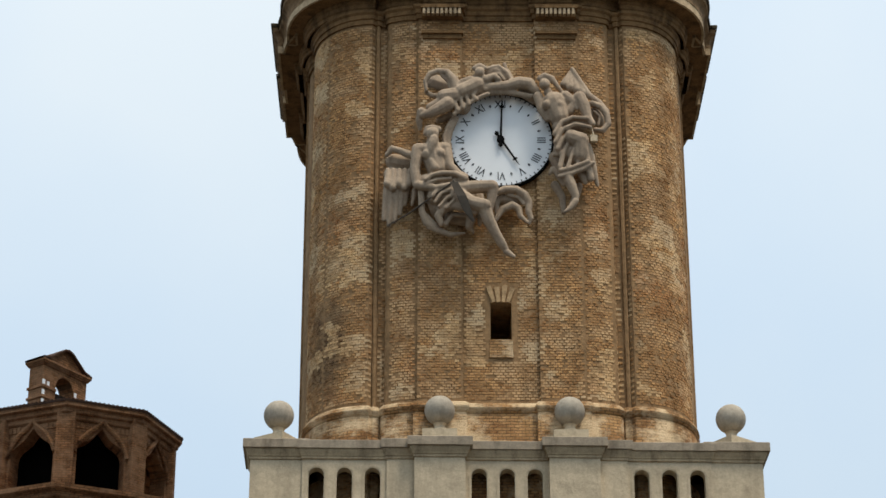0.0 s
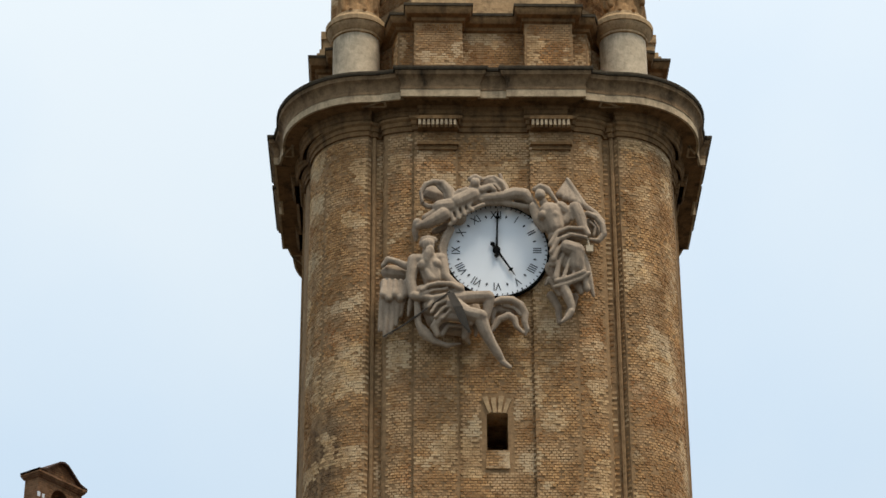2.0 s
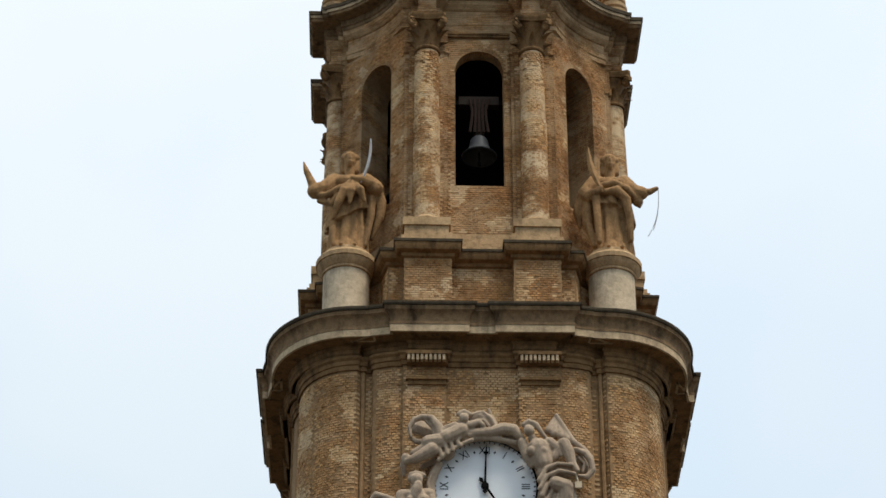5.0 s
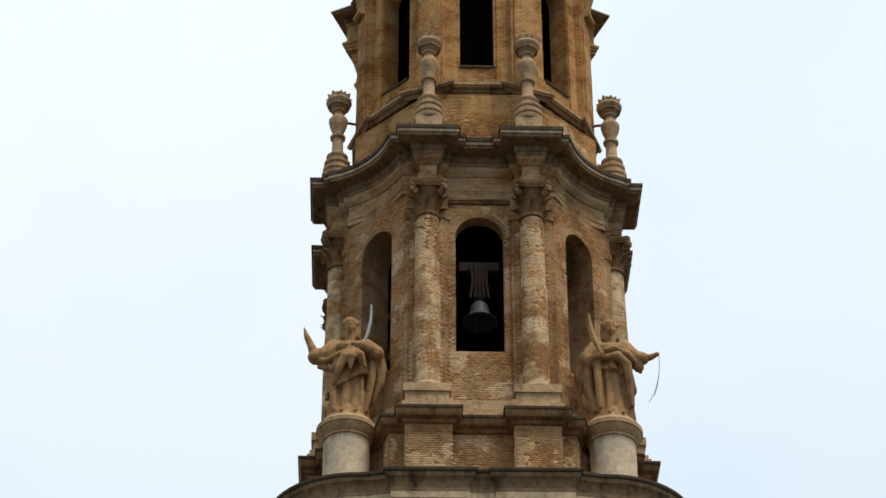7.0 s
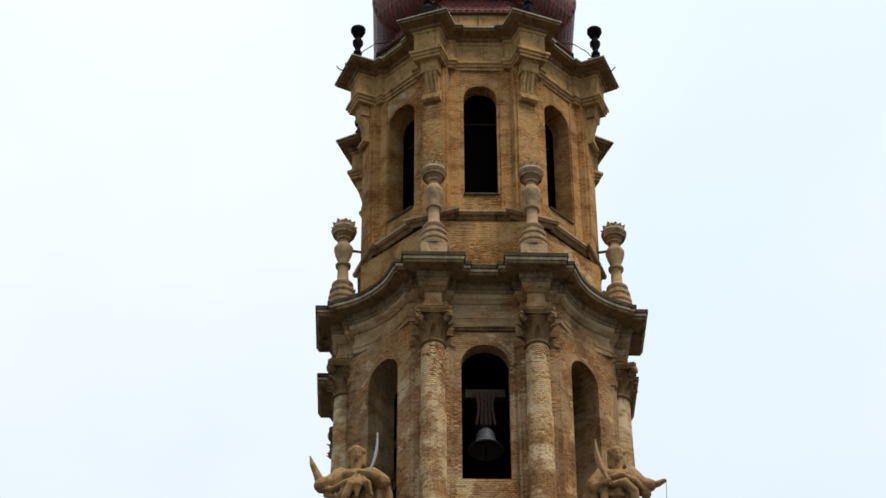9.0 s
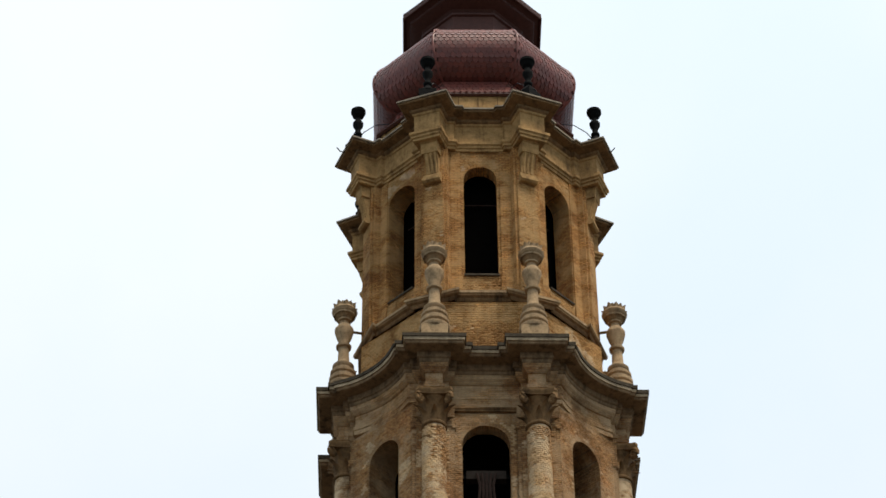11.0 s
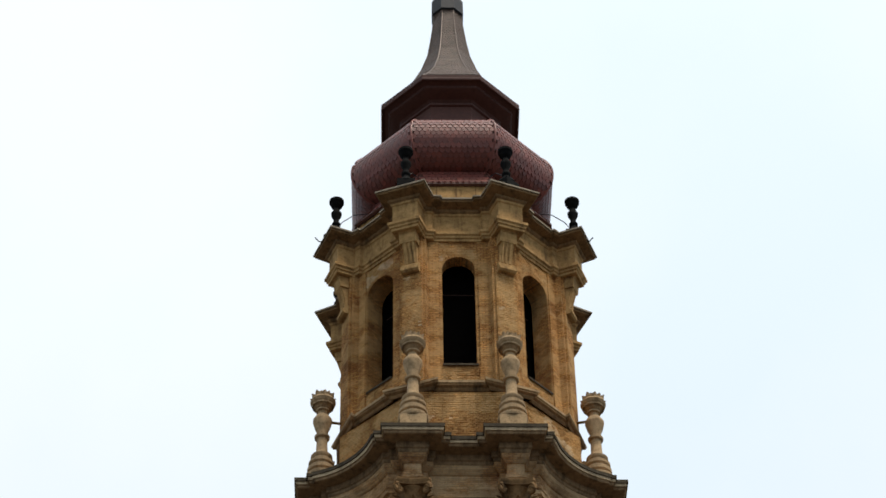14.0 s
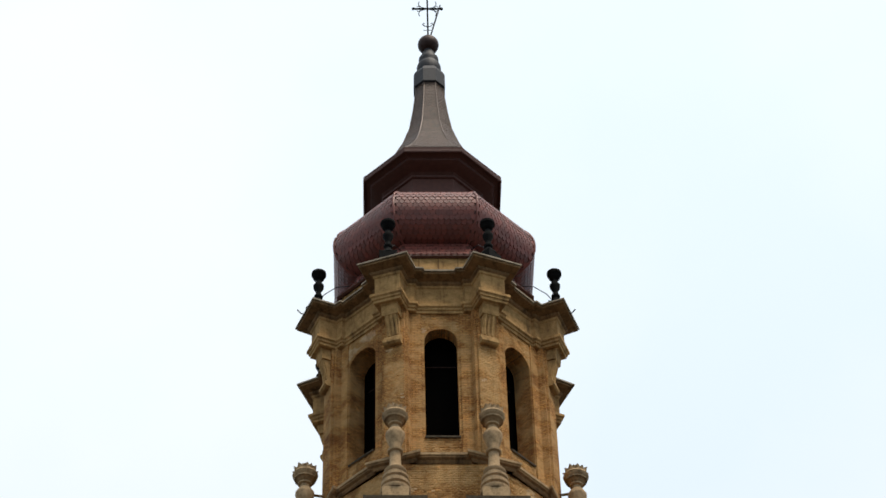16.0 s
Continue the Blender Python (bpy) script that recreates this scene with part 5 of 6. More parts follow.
# raised arm in a wide sleeve, mantle gathered at the waist, cloak hanging behind the bent arm
left_saint = robes() + path([(-0.40, -0.05, 2.42), (-0.66, -0.18, 2.05), (-0.92, -0.28, 1.92)], [0.24, 0.26, 0.22]) + path([(-0.92, -0.30, 1.95), (-1.06, -0.34, 2.3), (-1.16, -0.38, 2.52), (-1.24, -0.4, 2.8)], [0.16, 0.11, 0.09, 0.025]) + \
    path([(-0.95, -0.25, 1.78), (-0.6, -0.38, 1.72), (-0.25, -0.48, 1.88), (0.05, -0.5, 2.0)], [0.09, 0.11, 0.11, 0.10]) + path([(-0.8, -0.25, 1.62), (-0.45, -0.36, 1.45), (-0.3, -0.44, 1.7)], [0.07, 0.11, 0.08]) + \
    path([(0.42, -0.05, 2.42), (0.70, -0.16, 2.12), (0.66, -0.30, 2.02)], [0.26, 0.25, 0.23]) + path([(0.68, -0.32, 2.06), (0.36, -0.52, 2.12), (0.12, -0.58, 2.16)], [0.21, 0.15, 0.10]) + \
    path([(0.05, -0.52, 2.08), (-0.12, -0.60, 1.72), (-0.28, -0.56, 1.35), (-0.40, -0.46, 0.95)], [0.10, 0.14, 0.12, 0.05]) + path([(0.1, -0.55, 2.05), (0.06, -0.64, 1.7), (0.04, -0.60, 1.35)], [0.09, 0.13, 0.05]) + path([(0.15, -0.52, 2.02), (0.30, -0.60, 1.75), (0.42, -0.55, 1.45)], [0.09, 0.14, 0.06]) + \
    path([(0.72, -0.08, 2.2), (0.86, 0.0, 1.75), (0.82, 0.02, 1.25), (0.62, 0.05, 0.6)], [0.18, 0.17, 0.14, 0.06]) + path([(0.62, -0.18, 1.85), (0.60, -0.2, 1.2), (0.46, -0.25, 0.2)], [0.13, 0.12, 0.08]) + path([(-0.45, -0.25, 1.5), (-0.42, -0.32, 0.8), (-0.36, -0.36, 0.15)], [0.14, 0.11, 0.08])
# outstretched arm in a hanging sleeve, a palm held against the cloak, a long sash
right_saint = robes() + path([(0.38, -0.06, 2.42), (0.58, -0.2, 2.05), (0.80, -0.3, 1.94)], [0.24, 0.24, 0.2]) + path([(0.78, -0.3, 1.96), (1.02, -0.34, 1.96), (1.2, -0.38, 2.04)], [0.14, 0.10, 0.07]) + \
    path([(0.62, -0.24, 1.95), (0.70, -0.24, 1.7), (0.74, -0.24, 1.55)], [0.22, 0.16, 0.06]) + path([(-0.42, -0.05, 2.42), (-0.68, -0.14, 2.0), (-0.62, -0.30, 1.80)], [0.26, 0.25, 0.2]) + path([(-0.62, -0.34, 1.82), (-0.42, -0.52, 1.82), (-0.32, -0.56, 1.92)], [0.17, 0.12, 0.09]) + \
    path([(-0.3, -0.40, 2.1), (0.05, -0.50, 2.12), (0.4, -0.42, 1.98), (0.62, -0.34, 1.75)], [0.10, 0.12, 0.12, 0.08]) + path([(-0.25, -0.46, 1.85), (0.12, -0.54, 1.86), (0.36, -0.50, 1.6), (0.44, -0.42, 1.0), (0.45, -0.38, 0.35)], [0.09, 0.14, 0.14, 0.11, 0.08]) + \
    path([(-0.72, -0.06, 2.0), (-0.90, 0.0, 1.5), (-0.86, 0.05, 1.05)], [0.2, 0.16, 0.06]) + path([(-0.66, -0.2, 1.8), (-0.68, -0.14, 1.1), (-0.52, -0.2, 0.3)], [0.16, 0.14, 0.08]) + path([(-0.45, -0.42, 1.75), (-0.42, -0.46, 1.0), (-0.40, -0.45, 0.25)], [0.12, 0.11, 0.09])
saint(-1, (-4.18, -4.25, 45.6), "tan stone saint statue raising an arm on a round pedestal", left_saint)
saint(1, (4.3, -4.25, 45.6), "tan stone saint statue holding a palm on a round pedestal", right_saint)
for e, p0, p1, mat in ((-1, (-3.80, -4.95, 48.0), (-3.50, -5.0, 49.7), WIRE), (1, (3.98, -4.95, 47.7), (3.55, -5.0, 49.45), STATUE)):
    s = Shape()
    a, b = Vector(p0), Vector(p1)
    rows = []
    for i in range(9):
        t = i / 8
        p = a.lerp(b, t) + Vector((-e * 0.10 * math.sin(t * math.pi), 0, 0))
        w = 0.03 + (0.08 if e > 0 else 0.02) * math.sin(math.pi * min(1, t * 1.05)) ** 1.0
        rows.append([p + Vector((-w, 0, 0)), p + Vector((0, -0.05, 0)), p + Vector((w, 0, 0)), p + Vector((0, 0.05, 0))])
    s.grid(rows, None, True)
    tagged(part("palm_branch", s, mat, None, smooth=40), "curved martyr's palm branch in the statue's grip", "palm branch")
s = Shape()
for drop, back in ((1.75, 0.40), (1.5, 0.22)):
    s.tube([(5.80 - back * t ** 2.2, -4.7 + 0.2 * t, 48.05 - drop * (t ** 0.8)) for t in [q / 12 for q in range(13)]], 0.012, 5)
tagged(part("hanging_chain", s, WIRE, None), "thin pale chain hanging from the statue's arm", "chain")

# ---- bells ----
def bell_set(m, label):
    b = thing("bell", label, "bell", "belfry bells")
    b.matrix_basis = m @ Matrix.Diagonal((0.93, 0.93, 0.93, 1))
    s = Shape()
    s.lathe([(0.001, 1.02), (0.14, 1.01), (0.27, 0.97), (0.32, 0.88), (0.35, 0.65), (0.42, 0.46), (0.54, 0.30), (0.64, 0.22), (0.62, 0.19), (0.5, 0.27), (0.3, 0.6), (0.001, 0.85)], n=32)
    part("bell_body", s, BRONZE, b, smooth=40)
    s = Shape()
    s.box(-0.72, 0.72, -0.16, 0.16, 2.42, 2.78)
    head = part("headstock", s, WOOD, b, "grey timber headstock")
    for k in range(5):
        x = -0.30 + 0.15 * k
        s = Shape()
        s.tube([(x * 1.1, -0.2, 1.15), (x * 0.85, -0.22, 1.7), (x * 0.8, -0.22, 2.1), (x * 1.15, -0.22, 2.6)], 0.055, 6)
        part("iron_strap", s, STRAP, head, "rusty brown strap")
    s = Shape()
    s.lathe([(0.14, 0.95), (0.16, 1.1), (0.20, 1.25), (0.16, 1.6), (0.16, 1.9), (0.22, 2.2), (0.24, 2.45)], n=14)
    part("yoke_block", s, WOOD, head, smooth=40)
    s = Shape()
    s.lathe([(0.001, 0.4), (0.03, 0.4), (0.03, 0.0), (0.08, -0.06), (0.06, -0.16), (0.001, -0.18)], n=12)
    part("clapper", s, BLACK, b)
    for x in (-1, 1):
        s = Shape()
        s.box(x * 0.85 - 0.14, x * 0.85 + 0.14, -0.1, 0.1, 2.45, 2.65)
        part("bearing", s, BLACK, b)


bell_set(pose(0.06, -3.75, 49.75), "grey bronze bell hanging on a timber headstock in the arched opening")
bell_set(pose(-2.45, -2.45, 48.9, 0, 0, -45), "grey bronze bell hanging in the side opening of the belfry")
bell_set(pose(2.45, -2.45, 48.9, 0, 0, 45), "grey bronze bell hanging in the side opening of the belfry")

# ---- tall urns on the belfry cornice ----
urn = thing("stone_urn", "tall buff stone baluster urn with carved flames standing on the cornice", "urn", "urns on the cornice")
s = Shape()
s.box(-0.46, 0.46, -0.46, 0.46, -0.55, 0.2)
part("plinth", s, TANSTONE, urn)
s = Shape()
s.lathe([(0.50, 0.2), (0.53, 0.26), (0.53, 0.36), (0.44, 0.40), (0.43, 0.46), (0.50, 0.52), (0.50, 0.66), (0.42, 0.71), (0.40, 0.78), (0.46, 0.84), (0.46, 0.95), (0.36, 1.01), (0.34, 1.10), (0.39, 1.16), (0.39, 1.25), (0.27, 1.33), (0.21, 1.5), (0.19, 2.08), (0.27, 2.12), (0.28, 2.2), (0.20, 2.25),
         (0.18, 2.36), (0.28, 2.62), (0.345, 2.88), (0.345, 2.98), (0.24, 3.16), (0.17, 3.24), (0.17, 3.34), (0.25, 3.38), (0.25, 3.44), (0.19, 3.48), (0.29, 3.56), (0.43, 3.70), (0.47, 3.82), (0.42, 3.92), (0.001, 3.95)], n=28)
part("body", s, URN, urn, smooth=40)
s = Shape()
for k in range(12):
    m = pose(0, 0, 3.60, 0, 0, 30 * k) @ pose(0, -0.37, 0)
    leaf(s, m, 0.15, 0.52 + 0.06 * (k % 3), 0.09)
    m = pose(0, 0, 3.85, 0, 0, 30 * k + 15) @ pose(0, -0.24, 0)
    leaf(s, m, 0.14, 0.42 + 0.06 * (k % 2), 0.05)
part("flame", s, URN, urn, "carved stone flames", smooth=50)
first = True
for k in range(4):
    for e in (-1, 1):
        p = Matrix.Rotation(k * math.pi / 2, 2) @ Vector((1.72 * e, -4.92))
        p = Matrix.Rotation(radians(TURN), 2) @ Vector((p.x, set_back(p.y, 56)))
        m = pose(p.x, p.y, 57.35, 0, 0, 90 * k)
        if first:
            urn.matrix_basis, first = m, False
        else:
            copy_thing(urn, m)

# iron stays that tie the urns to the lantern wall
for sx in (-1, 1):
    s = Shape()
    s.tube([(sx * 4.9, -1.62, 60.45), (sx * 3.9, -1.4, 60.45)], 0.05)
    tagged(part("iron_stay", s, MOULD, None), "short stay bar from the wall to the urn", "stay bar")

# ---- black vases on the upper cornice ----
vase = thing("black_vase", "slim black iron vase standing on the lantern cornice", "vase", "vases on the upper cornice")
s = Shape()
s.box(-0.34, 0.34, -0.34, 0.34, -0.3, 0.12)
part("plinth", s, BLACK, vase)
s = Shape()
s.lathe([(0.36, 0.12), (0.32, 0.22), (0.15, 0.40), (0.12, 0.55), (0.17, 0.62), (0.17, 0.7), (0.11, 0.78), (0.11, 0.95), (0.20, 1.15), (0.21, 1.28), (0.13, 1.42), (0.11, 1.55), (0.16, 1.62), (0.22, 1.68), (0.23, 1.80), (0.29, 1.86), (0.29, 1.97), (0.16, 2.02), (0.001, 1.95)], n=20)
part("body", s, BLACK, vase, smooth=40)
first = True
for k in range(8):
    a = radians(-112.5 + 45 * k)
    m = pose(0.05 + 5.0 * math.cos(a), set_back(5.0 * math.sin(a), 69), 69.58, 0, 0, 45 * k)
    if first:
        vase.matrix_basis, first = m, False
    else:
        copy_thing(vase, m)
for k in (0, 1, 2, 7):
    a = radians(-112.5 + 45 * k)
    s = Shape()
    s.tube([(5.0 * math.cos(a), 5.0 * math.sin(a), 69.9), (4.7 * math.cos(a), 4.7 * math.sin(a), 70.5), (4.2 * math.cos(a), 4.2 * math.sin(a), 71.1), (3.6 * math.cos(a), 3.6 * math.sin(a), 71.4)], 0.02, 5)
    tagged(part("stay_wire", s, LEAD, None), "thin wire from the vase to the dome", "wire", "stay wires")
for k in (7, 2):
    a = radians(-112.5 + 45 * k)
    d = Vector((math.cos(a), math.sin(a), 0))
    s = Shape()
    s.tube([d * 5.25 + Vector((0, 0, 69.15)), d * 5.65 + Vector((0, 0, 69.1)), d * 5.8 + Vector((0, 0, 69.25))], 0.025, 5)
    tagged(part("rain_spout", s, LEAD, None), "thin hooked metal spout on the cornice", "spout", "hooked spouts")

# ---- the crossing lantern of the church behind ----
church = thing("church_lantern", "octagonal red-brown brick church lantern with pointed openings and a tiled roof", "church tower", at=(-14.66, 14.0, 1.02))
church.rotation_euler = (0, 0, radians(0.5))
CR = 3.40
verts8 = [(CR * math.cos(radians(-90 + 45 * k)), CR * math.sin(radians(-90 + 45 * k))) for k in range(8)]
ap = CR * math.cos(math.pi / 8)
side = CR * math.sin(math.pi / 8)
TOPZ = 34.0
for k in range(8):
    turn9 = Matrix.Rotation(radians(22.5 + 45 * k), 2)
    s = Shape()

    def wall9(u, d):
        p = turn9 @ Vector((u, -ap + d))
        return p.x, p.y

    pierced(s, wall9, -side, side, 27.0, 33.6, (0.86, 29.3, 32.15, 0.55), 0.6, n=16, peak=0.42)
    w9 = part("wall", s, BRICK_RED, church)
    s = Shape()
    ogee = [(-0.95, 32.1), (-0.80, 32.5), (-0.48, 32.92), (-0.18, 33.14), (0, 33.36), (0.18, 33.14), (0.48, 32.92), (0.80, 32.5), (0.95, 32.1)]
    s.tube([(*wall9(u, -0.06), z) for u, z in ogee], 0.09, 6)
    part("ogee_moulding", s, BRICK_RED, w9, smooth=50)
    for i in range(14):
        s = Shape()
        u = -side + 0.25 + i * (2 * side - 0.5) / 13
        if abs(u) > 0.45:
            q = [wall9(u - 0.06, -0.05), wall9(u + 0.06, -0.05), wall9(u + 0.06, 0.05), wall9(u - 0.06, 0.05)]
            sweep(s, q, [(0, 33.0), (0, 33.22)], top=True, bottom=True)
            part("frieze_brick", s, BRICK_RED, w9)
    m = pose(0, 0, 0, 0, 0, 45 * k)
    s = Shape()
    s.box(-0.32, 0.32, -CR - 0.12, -CR + 0.4, 27.0, 33.6, m)
    part("buttress", s, BRICK_RED, church)
s = Shape()
sweep(s, verts8, [(0.02, 33.25), (0.10, 33.3), (0.10, 33.45), (0.2, 33.5), (0.2, 33.65), (0.32, 33.7), (0.32, 33.85)], bottom=True)
part("cornice", s, BRICK_RED, church)
s = Shape()
sweep(s, verts8, [(0.34, 33.83), (0.36, 33.92), (-3.3, 34.35)])
roof = part("roof", s, ROOF_TILE, church, "low clay tile roof")
for k in range(8):
    a, b = Vector(offset(verts8, 0.36)[k]), Vector(offset(verts8, 0.36)[(k + 1) % 8])
    for i in range(18):
        p = a.lerp(b, (i + 0.5) / 18)
        q = p * 0.12
        s = Shape()
        s.tube([(p.x, p.y, 33.90), (q.x, q.y, 34.36)], [0.055, 0.012], 6)
        part("roof_tile", s, ROOF_TILE, roof)
s = Shape()
sweep(s, verts8, [(1.0, 20.0), (1.0, 29.9), (1.15, 30.0), (1.15, 30.15), (1.35, 30.25), (1.35, 30.42), (0.0, 30.7)], top=True)
sweep(s, verts8, [(1.0, -1.02), (1.0, 20.0)])
part("drum_storey", s, BRICK_RED, church, "wider brick storey with a moulded ledge")

# Added black core that stands for the unlit depth of the church lantern.
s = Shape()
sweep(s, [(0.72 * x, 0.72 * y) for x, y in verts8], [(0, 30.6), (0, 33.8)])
part("inner_boarding", s, SHADE_BLACK, church, "added near-black core standing for shade behind the pointed openings")

gable = thing("bell_gable", "small brick bell gable with arched opening and curved pediment", "bell gable", at=(-15.56, 14.0, 0.05))
gable.rotation_euler = (0, 0, radians(54))
s = Shape()


def gab(u, d):
    return u, -0.35 + d


pierced(s, gab, -1.12, 1.12, 34.0, 37.55, (0.46, 35.0, 36.67, 0.46), 0.70, n=12)
for x in (-1.12, 1.12):
    q = [(x, -0.35, 34.0), (x, 0.35, 34.0), (x, 0.35, 37.55), (x, -0.35, 37.55)]
    s.face(q if x > 0 else q[::-1])
part("gable_wall", s, BRICK_RED, gable)
s = Shape()
sweep(s, [(-1.12, -0.35), (1.12, -0.35), (1.12, 0.35), (-1.12, 0.35)], [(0, 37.30), (0.05, 37.34), (0.13, 37.46), (0.13, 37.54)], top=True, bottom=True)
part("eave_moulding", s, BRICK_RED, gable)
s = Shape()
top = [(-1.27, 37.53), (-0.9, 37.62), (-0.55, 37.88), (-0.22, 38.12), (0, 38.18), (0.22, 38.12), (0.55, 37.88), (0.9, 37.62), (1.27, 37.53)]
for y, flip in ((-0.33, False), (0.33, True)):
    pts = [(x, y, z) for x, z in top]
    s.face(pts if flip else pts[::-1])
part("pediment", s, BRICK_RED, gable, "curved brick pediment")
s = Shape()
s.grid([[(x, -0.48, z + 0.07) for x, z in top], [(x, 0.48, z + 0.07) for x, z in top]])
s.grid([[(x, -0.48, z + 0.07) for x, z in top], [(x, -0.48, z) for x, z in top]], flip=True)
s.grid([[(x, 0.48, z + 0.07) for x, z in top], [(x, 0.48, z) for x, z in top]])
s.grid([[(x, -0.48, z) for x, z in top], [(x, 0.48, z) for x, z in top]], flip=True)
part("curved_roof", s, ROOF_TILE, gable, "dark curved tile roof")
for u0, u1 in ((-1.12, -0.50), (0.50, 1.12)):
    for z in (36.02, 36.42):
        s = Shape()
        sweep(s, [(u0, -0.35), (u1, -0.35), (u1, 0.35), (u0, 0.35)], [(0, z), (0.05, z + 0.03), (0.05, z + 0.12), (0, z + 0.15)])
        part("impost_band", s, BRICK_RED, gable)
for u, z in ((-1.08, 36.62), (-0.86, 36.60), (-1.08, 36.22), (-1.08, 35.86), (0.56, 36.62)):
    s = Shape()
    s.box(u - 0.06, u + 0.06, -0.375, -0.34, z - 0.12, z + 0.12)
    part("plaster_patch", s, WHITE, gable, "small white plaster patch")
small = thing("small_bell", "small dark bronze bell hanging in the bell gable", "bell", at=(-15.56, 14.0, 0.05))
small.rotation_euler = (0, 0, radians(54))
s = Shape()
s.lathe([(0.001, 36.42), (0.10, 36.40), (0.15, 36.30), (0.18, 36.10), (0.27, 35.92), (0.28, 35.88), (0.001, 36.0)], n=20)
part("bell_body", s, BRONZE, small, smooth=40)
s = Shape()
s.box(-0.47, 0.47, -0.07, 0.07, 36.40, 36.56)
part("headstock", s, WOOD, small)

# ---- single bricks on the tower ----
ROW, LONG = 0.084, 0.138
rng = random.Random(11)


def along(plan, closed=False):
    """A runner over a plan: distance to place and direction."""
    run, total = [], 0.0
    for a, b in zip(plan, plan[1:] + (plan[:1] if closed else [])):
        a, b = Vector(a), Vector(b)
        run.append((total, (b - a).length, a, (b - a).normalized()))
        total += (b - a).length

    def place(d):
        for start, w, a, t in run:
            if start <= d < start + w:
                return a + t * (d - start), t
        return None, None

    return place, total


def brick_corners(length, tall, proud):
    x, z = length / 2, tall / 2
    return [Vector(p) for p in ((-x + 0.006, -proud, -z + 0.006), (x - 0.006, -proud, -z + 0.006), (x - 0.006, -proud, z - 0.006), (-x + 0.006, -proud, z - 0.006),
                                (-x, 0.02, -z), (x, 0.02, -z), (x, 0.02, z), (-x, 0.02, z))]


BRICK_FACES = ((0, 1, 2, 3), (4, 5, 1, 0), (5, 6, 2, 1), (6, 7, 3, 2), (7, 4, 0, 3))
BRICKS = [brick_corners(LONG - g, ROW - h, p) for g, h, p in ((0.012, 0.010, 0.014), (0.020, 0.013, 0.010), (0.036, 0.010, 0.018), (0.012, 0.018, 0.005))]
FILLED = brick_corners(LONG - 0.001, ROW - 0.001, 0.012)


def block_mesh(name, groups, mat):
    me = bpy.data.meshes.new(name)
    verts = [tuple(p) for g in groups for p in g]
    faces = [tuple(8 * i + j for j in f) for i in range(len(groups)) for f in BRICK_FACES]
    me.from_pydata(verts, [], faces)
    lay = me.uv_layers.new(name="UVMap")
    lay.data.foreach_set("uv", [c for f in faces for k in f for c in (verts[k][0], verts[k][2])])
    me.materials.append(mat)
    return me


def lay_bricks(plan, z0, z1, keep, mat, washed, owner, closed=False, wash_at=0.20, turn=0.0, singles=None, jitter=1.0, shift=0.0, grain=(0.75, 0.75, 0.95)):
    """Courses of bricks over a wall; smooth washed ones where old plaster still fills the joints. singles: (parent, test) for those that stay apart."""
    place, total = along(plan, closed)
    plain, wash, count = [], [], 0
    for row in range(int(z0 / ROW) + 1, int(z1 / ROW)):
        z = row * ROW + ROW / 2
        for c in range(int(total / LONG) + 1):
            d = (c + 0.5 + (0.5 if row % 2 else 0.0)) * LONG
            p, t = place(d)
            if p is None or not keep(p.x, p.y, z) or rng.random() < 0.05:
                continue
            t0, t1 = place(d - LONG * 0.46)[1], place(d + LONG * 0.46)[1]
            if t0 is None or t1 is None or t0.dot(t) < 0.96 or t1.dot(t) < 0.96:
                continue
            m = pose(p.x, p.y, z, jitter * rng.uniform(-1.5, 1.5), 0, math.degrees(math.atan2(t.y, t.x))) @ pose(rng.uniform(-0.014, 0.014), jitter * rng.uniform(-0.010, 0.008), 0, 0, jitter * rng.uniform(-1.5, 1.5), 0)
            spot = Vector((p.x * grain[0] + 3, p.y * grain[1], z * grain[2]))
            rendered = noise.fractal(spot, 1.0, 2.0, 3) + rng.uniform(-0.07, 0.07) > wash_at
            kind = FILLED if rendered else rng.choice(BRICKS)
            if singles and not rendered and count < 300 and singles[1](p.x, z):
                ob = new("brick", singles[2])
                ob.parent, ob.matrix_local = singles[0], m
                count += 1
            else:
                (wash if rendered else plain).append([m @ q for q in kind])
    for name, group, material in (("brick_field", plain, mat), ("washed_brick_field", wash, washed)):
        if group:
            ob = part(name, block_mesh(name, group, material), material, owner)
            ob["kind"] = "stuff"
            ob.rotation_euler, ob.location.x = (0, 0, radians(turn)), shift


shaft_wall_ob = next(o for o in tower.children if o.name.startswith("shaft_wall"))
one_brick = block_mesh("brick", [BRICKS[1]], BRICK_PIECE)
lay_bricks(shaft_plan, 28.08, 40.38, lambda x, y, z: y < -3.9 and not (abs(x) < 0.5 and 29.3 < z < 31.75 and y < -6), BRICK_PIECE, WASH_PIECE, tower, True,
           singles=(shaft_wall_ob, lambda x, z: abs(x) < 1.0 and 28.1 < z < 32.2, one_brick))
lay_bricks(ped_plan, 42.2, 44.72, lambda x, y, z: y < -3.7, BELFRY_PIECE, WASH_PIECE, tower, True, jitter=0.4, turn=TURN)


def beside_arch(x, z, hw, sill, spring, rise):
    """Whether a brick stays clear of an arched opening."""
    if z < sill - 0.06 or abs(x) > hw + 0.09:
        return True
    return z > spring and ((abs(x) - 0.05) / (hw + 0.05)) ** 2 + ((z - spring) / (rise + 0.06)) ** 2 > 1.15


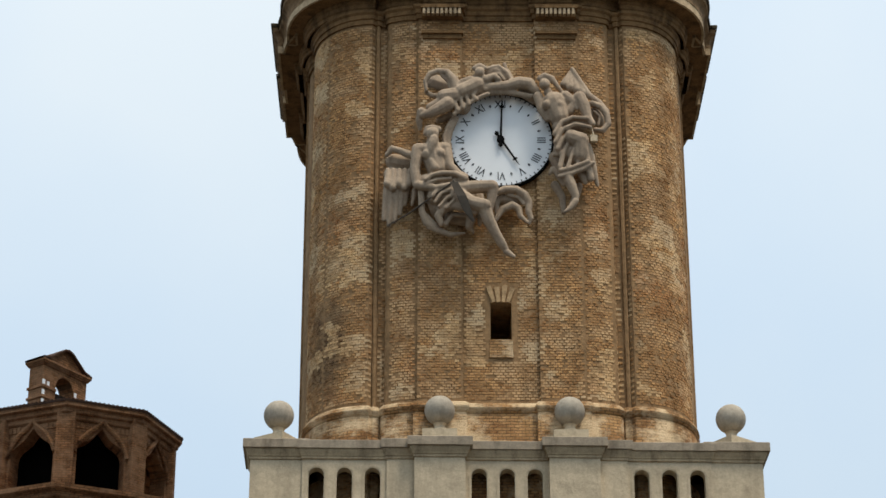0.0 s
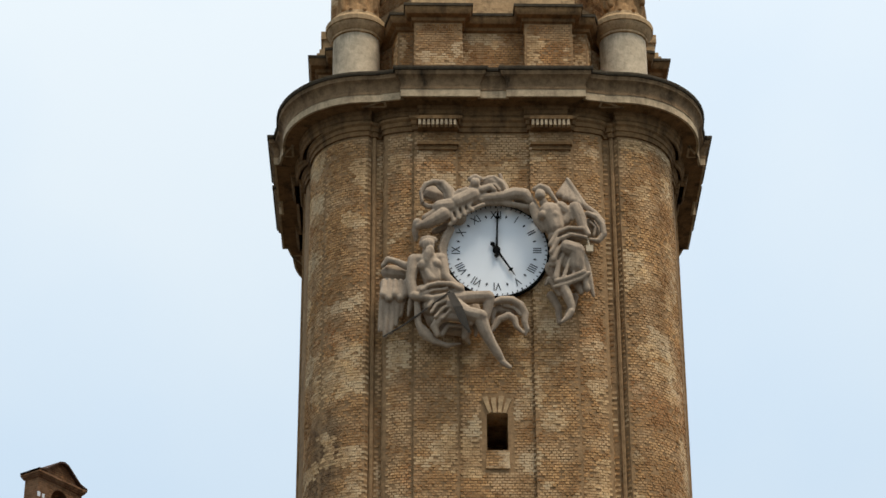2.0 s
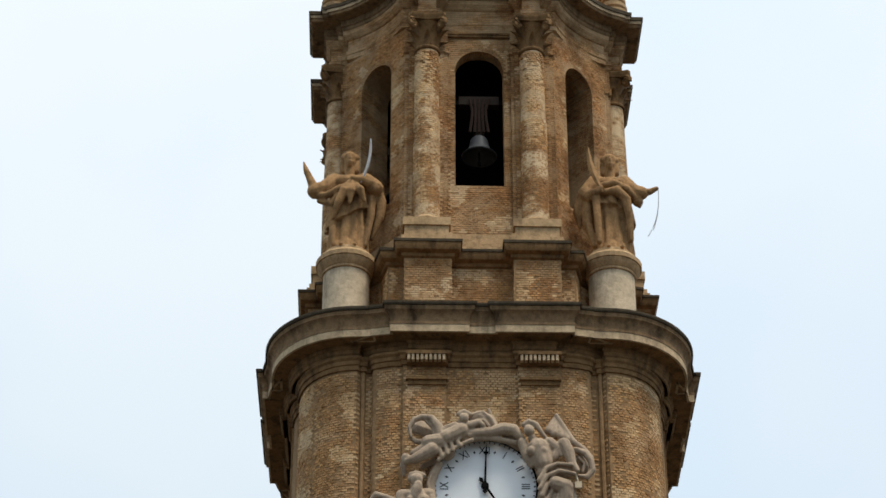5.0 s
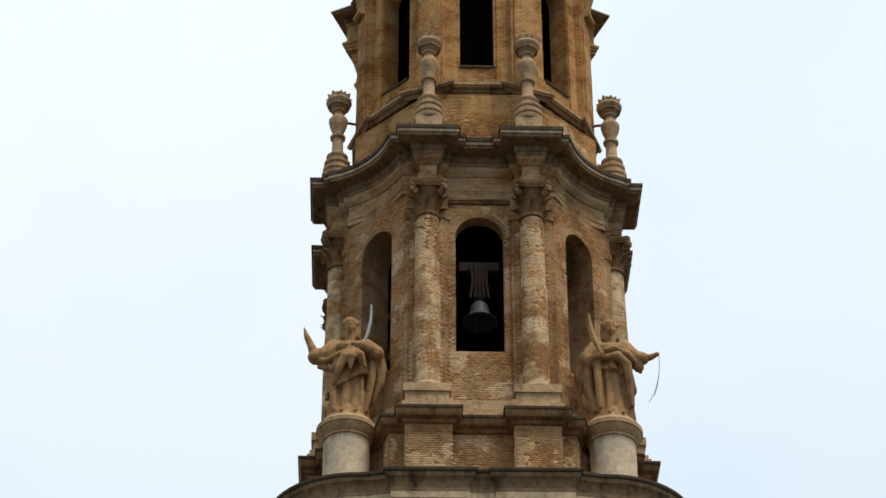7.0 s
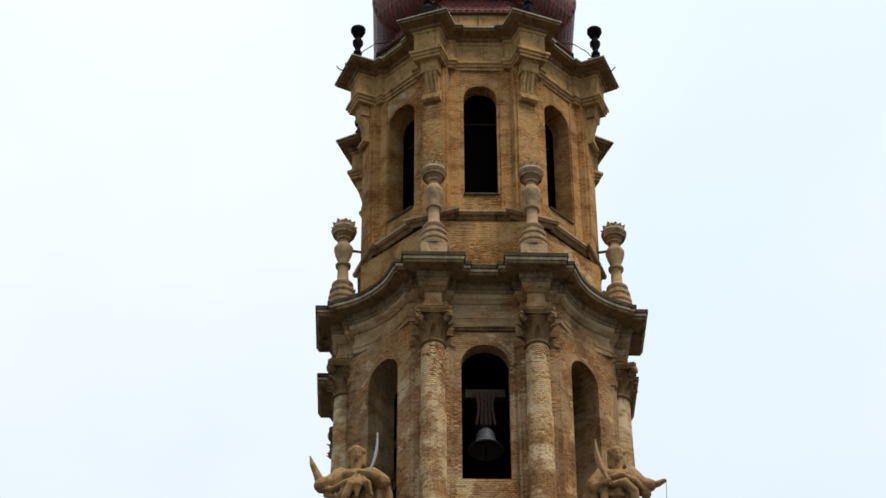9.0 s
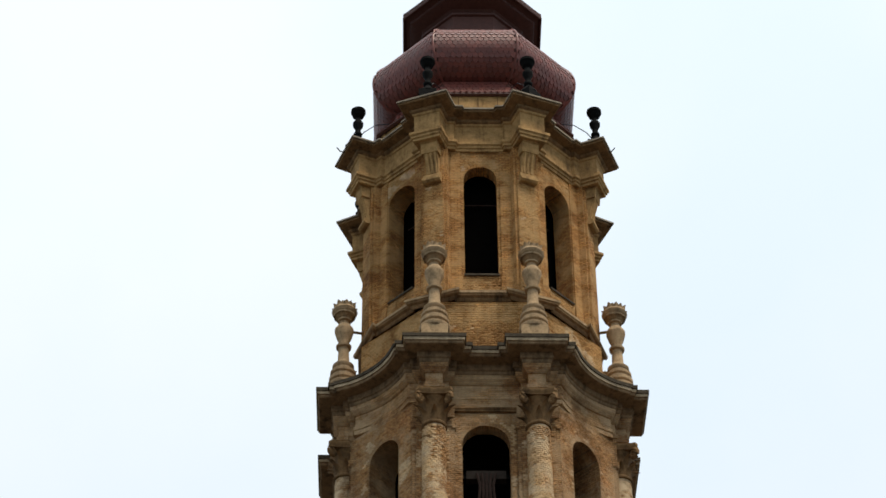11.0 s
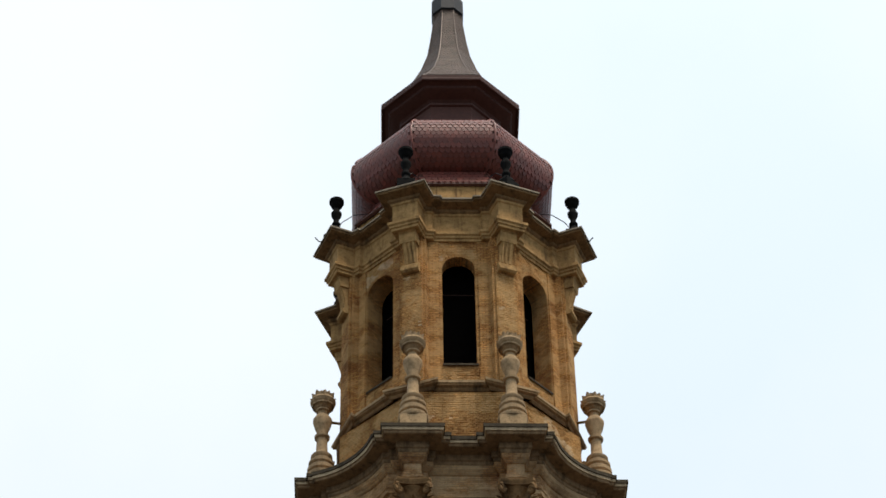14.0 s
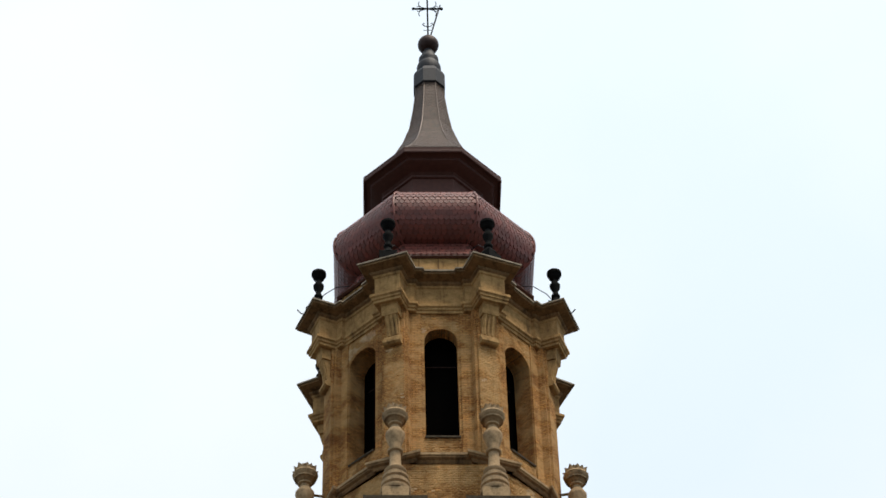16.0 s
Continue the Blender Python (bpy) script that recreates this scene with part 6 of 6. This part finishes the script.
lay_bricks([(-1.04, -BW), (1.04, -BW)], 46.4, 54.35, lambda x, y, z: beside_arch(x, z, 0.80, 48.33, 53.08, 0.80), BELFRY_PIECE, WASH_PIECE, tower, jitter=0.4, turn=TURN)
for e in (-1, 1):
    x0, x1 = (1.18, 2.34) if e > 0 else (-2.34, -1.18)
    lay_bricks([(x0, -4.60), (x1, -4.60)], 46.66, 53.6, lambda x, y, z: True, BELFRY_PIECE, WASH_PIECE, tower, jitter=0.4, turn=TURN)
    around = [(1.75 * e + 0.43 * math.cos(radians(a)), -4.72 + 0.43 * math.sin(radians(a))) for a in range(180, 361, 10)]
    lay_bricks(around, 46.66, 50.6, lambda x, y, z: True, BELFRY_PIECE, WASH_PIECE, tower, jitter=0.4, wash_at=0.06, grain=(1.8, 1.8, 0.28), turn=TURN)
    around = [(1.75 * e + 0.395 * math.cos(radians(a)), -4.72 + 0.395 * math.sin(radians(a))) for a in range(180, 361, 10)]
    lay_bricks(around, 50.6, 53.4, lambda x, y, z: True, BELFRY_PIECE, WASH_PIECE, tower, jitter=0.4, wash_at=0.12, grain=(1.8, 1.8, 0.28), turn=TURN)
    bay = []
    for i in range(25):
        w = i / 24
        sag = 0.07 * 4 * w * (1 - w)
        bay.append((e * (2.46 + 1.99 * w - sag * 0.7071), -4.45 + 1.99 * w + sag * 0.7071))
    mid = Vector((3.455 * e, -3.455))

    def clear(x, y, z, e=e, mid=mid):
        return beside_arch((Vector((x, y)) - mid).dot(Vector((0.7071 * e, 0.7071))), z, 0.69, 47.9, 53.2, 0.70)

    lay_bricks(bay if e > 0 else bay[::-1], 46.4, 54.75, clear, BELFRY_PIECE, WASH_PIECE, tower, wash_at=0.32, jitter=0.4, turn=TURN)

# the lantern's base, its front and the two bays beside it
around = [(flank(x), y) for x, y in octagon(4.22)]
lay_bricks([around[7], around[0], around[1], around[2]], 56.9, 59.55, lambda x, y, z: True, OCHRE_PIECE, WASH_PIECE, tower, wash_at=0.46, turn=0.3, shift=0.05, jitter=0.4)
lay_bricks([(-0.71, -LW), (0.71, -LW)], 60.1, 67.2, lambda x, y, z: beside_arch(x, z, 0.61, 61.18, 65.95, 0.62), OCHRE_PIECE, WASH_PIECE, tower, wash_at=0.46, turn=0.3, shift=0.05, jitter=0.4)
for e in (-1, 1):
    ends = [Vector((half * e, -LW)), Vector((LW * e, -half))]
    bay = [ends[0].lerp(ends[1], 0.12 + 0.76 * i / 20) for i in range(21)]
    bay = [(flank(p.x), p.y) for p in (bay if e > 0 else bay[::-1])]
    mid = Vector((flank((LW + half) / 2 * e), -(LW + half) / 2))

    def clear(x, y, z, e=e, mid=mid):
        return beside_arch((Vector((x, y)) - mid).dot(Vector((0.7071 * e, 0.7071))), z, 0.69, 61.18, 65.95, 0.62)

    lay_bricks(bay, 60.1, 67.2, clear, OCHRE_PIECE, WASH_PIECE, tower, wash_at=0.46, turn=0.3, shift=0.05, jitter=0.4)
    m = pose(0, 0, 0, 0, 0, 22.5 * e)
    x0 = LW / math.cos(math.pi / 8) + 0.24
    side = [m @ Vector((u, -x0, 0)) for u in (-0.35, 0.35)]
    lay_bricks([(flank(p.x), p.y) for p in side], 60.1, 65.4, lambda x, y, z: True, OCHRE_PIECE, WASH_PIECE, tower, wash_at=0.46, turn=0.3, shift=0.05, jitter=0.4)
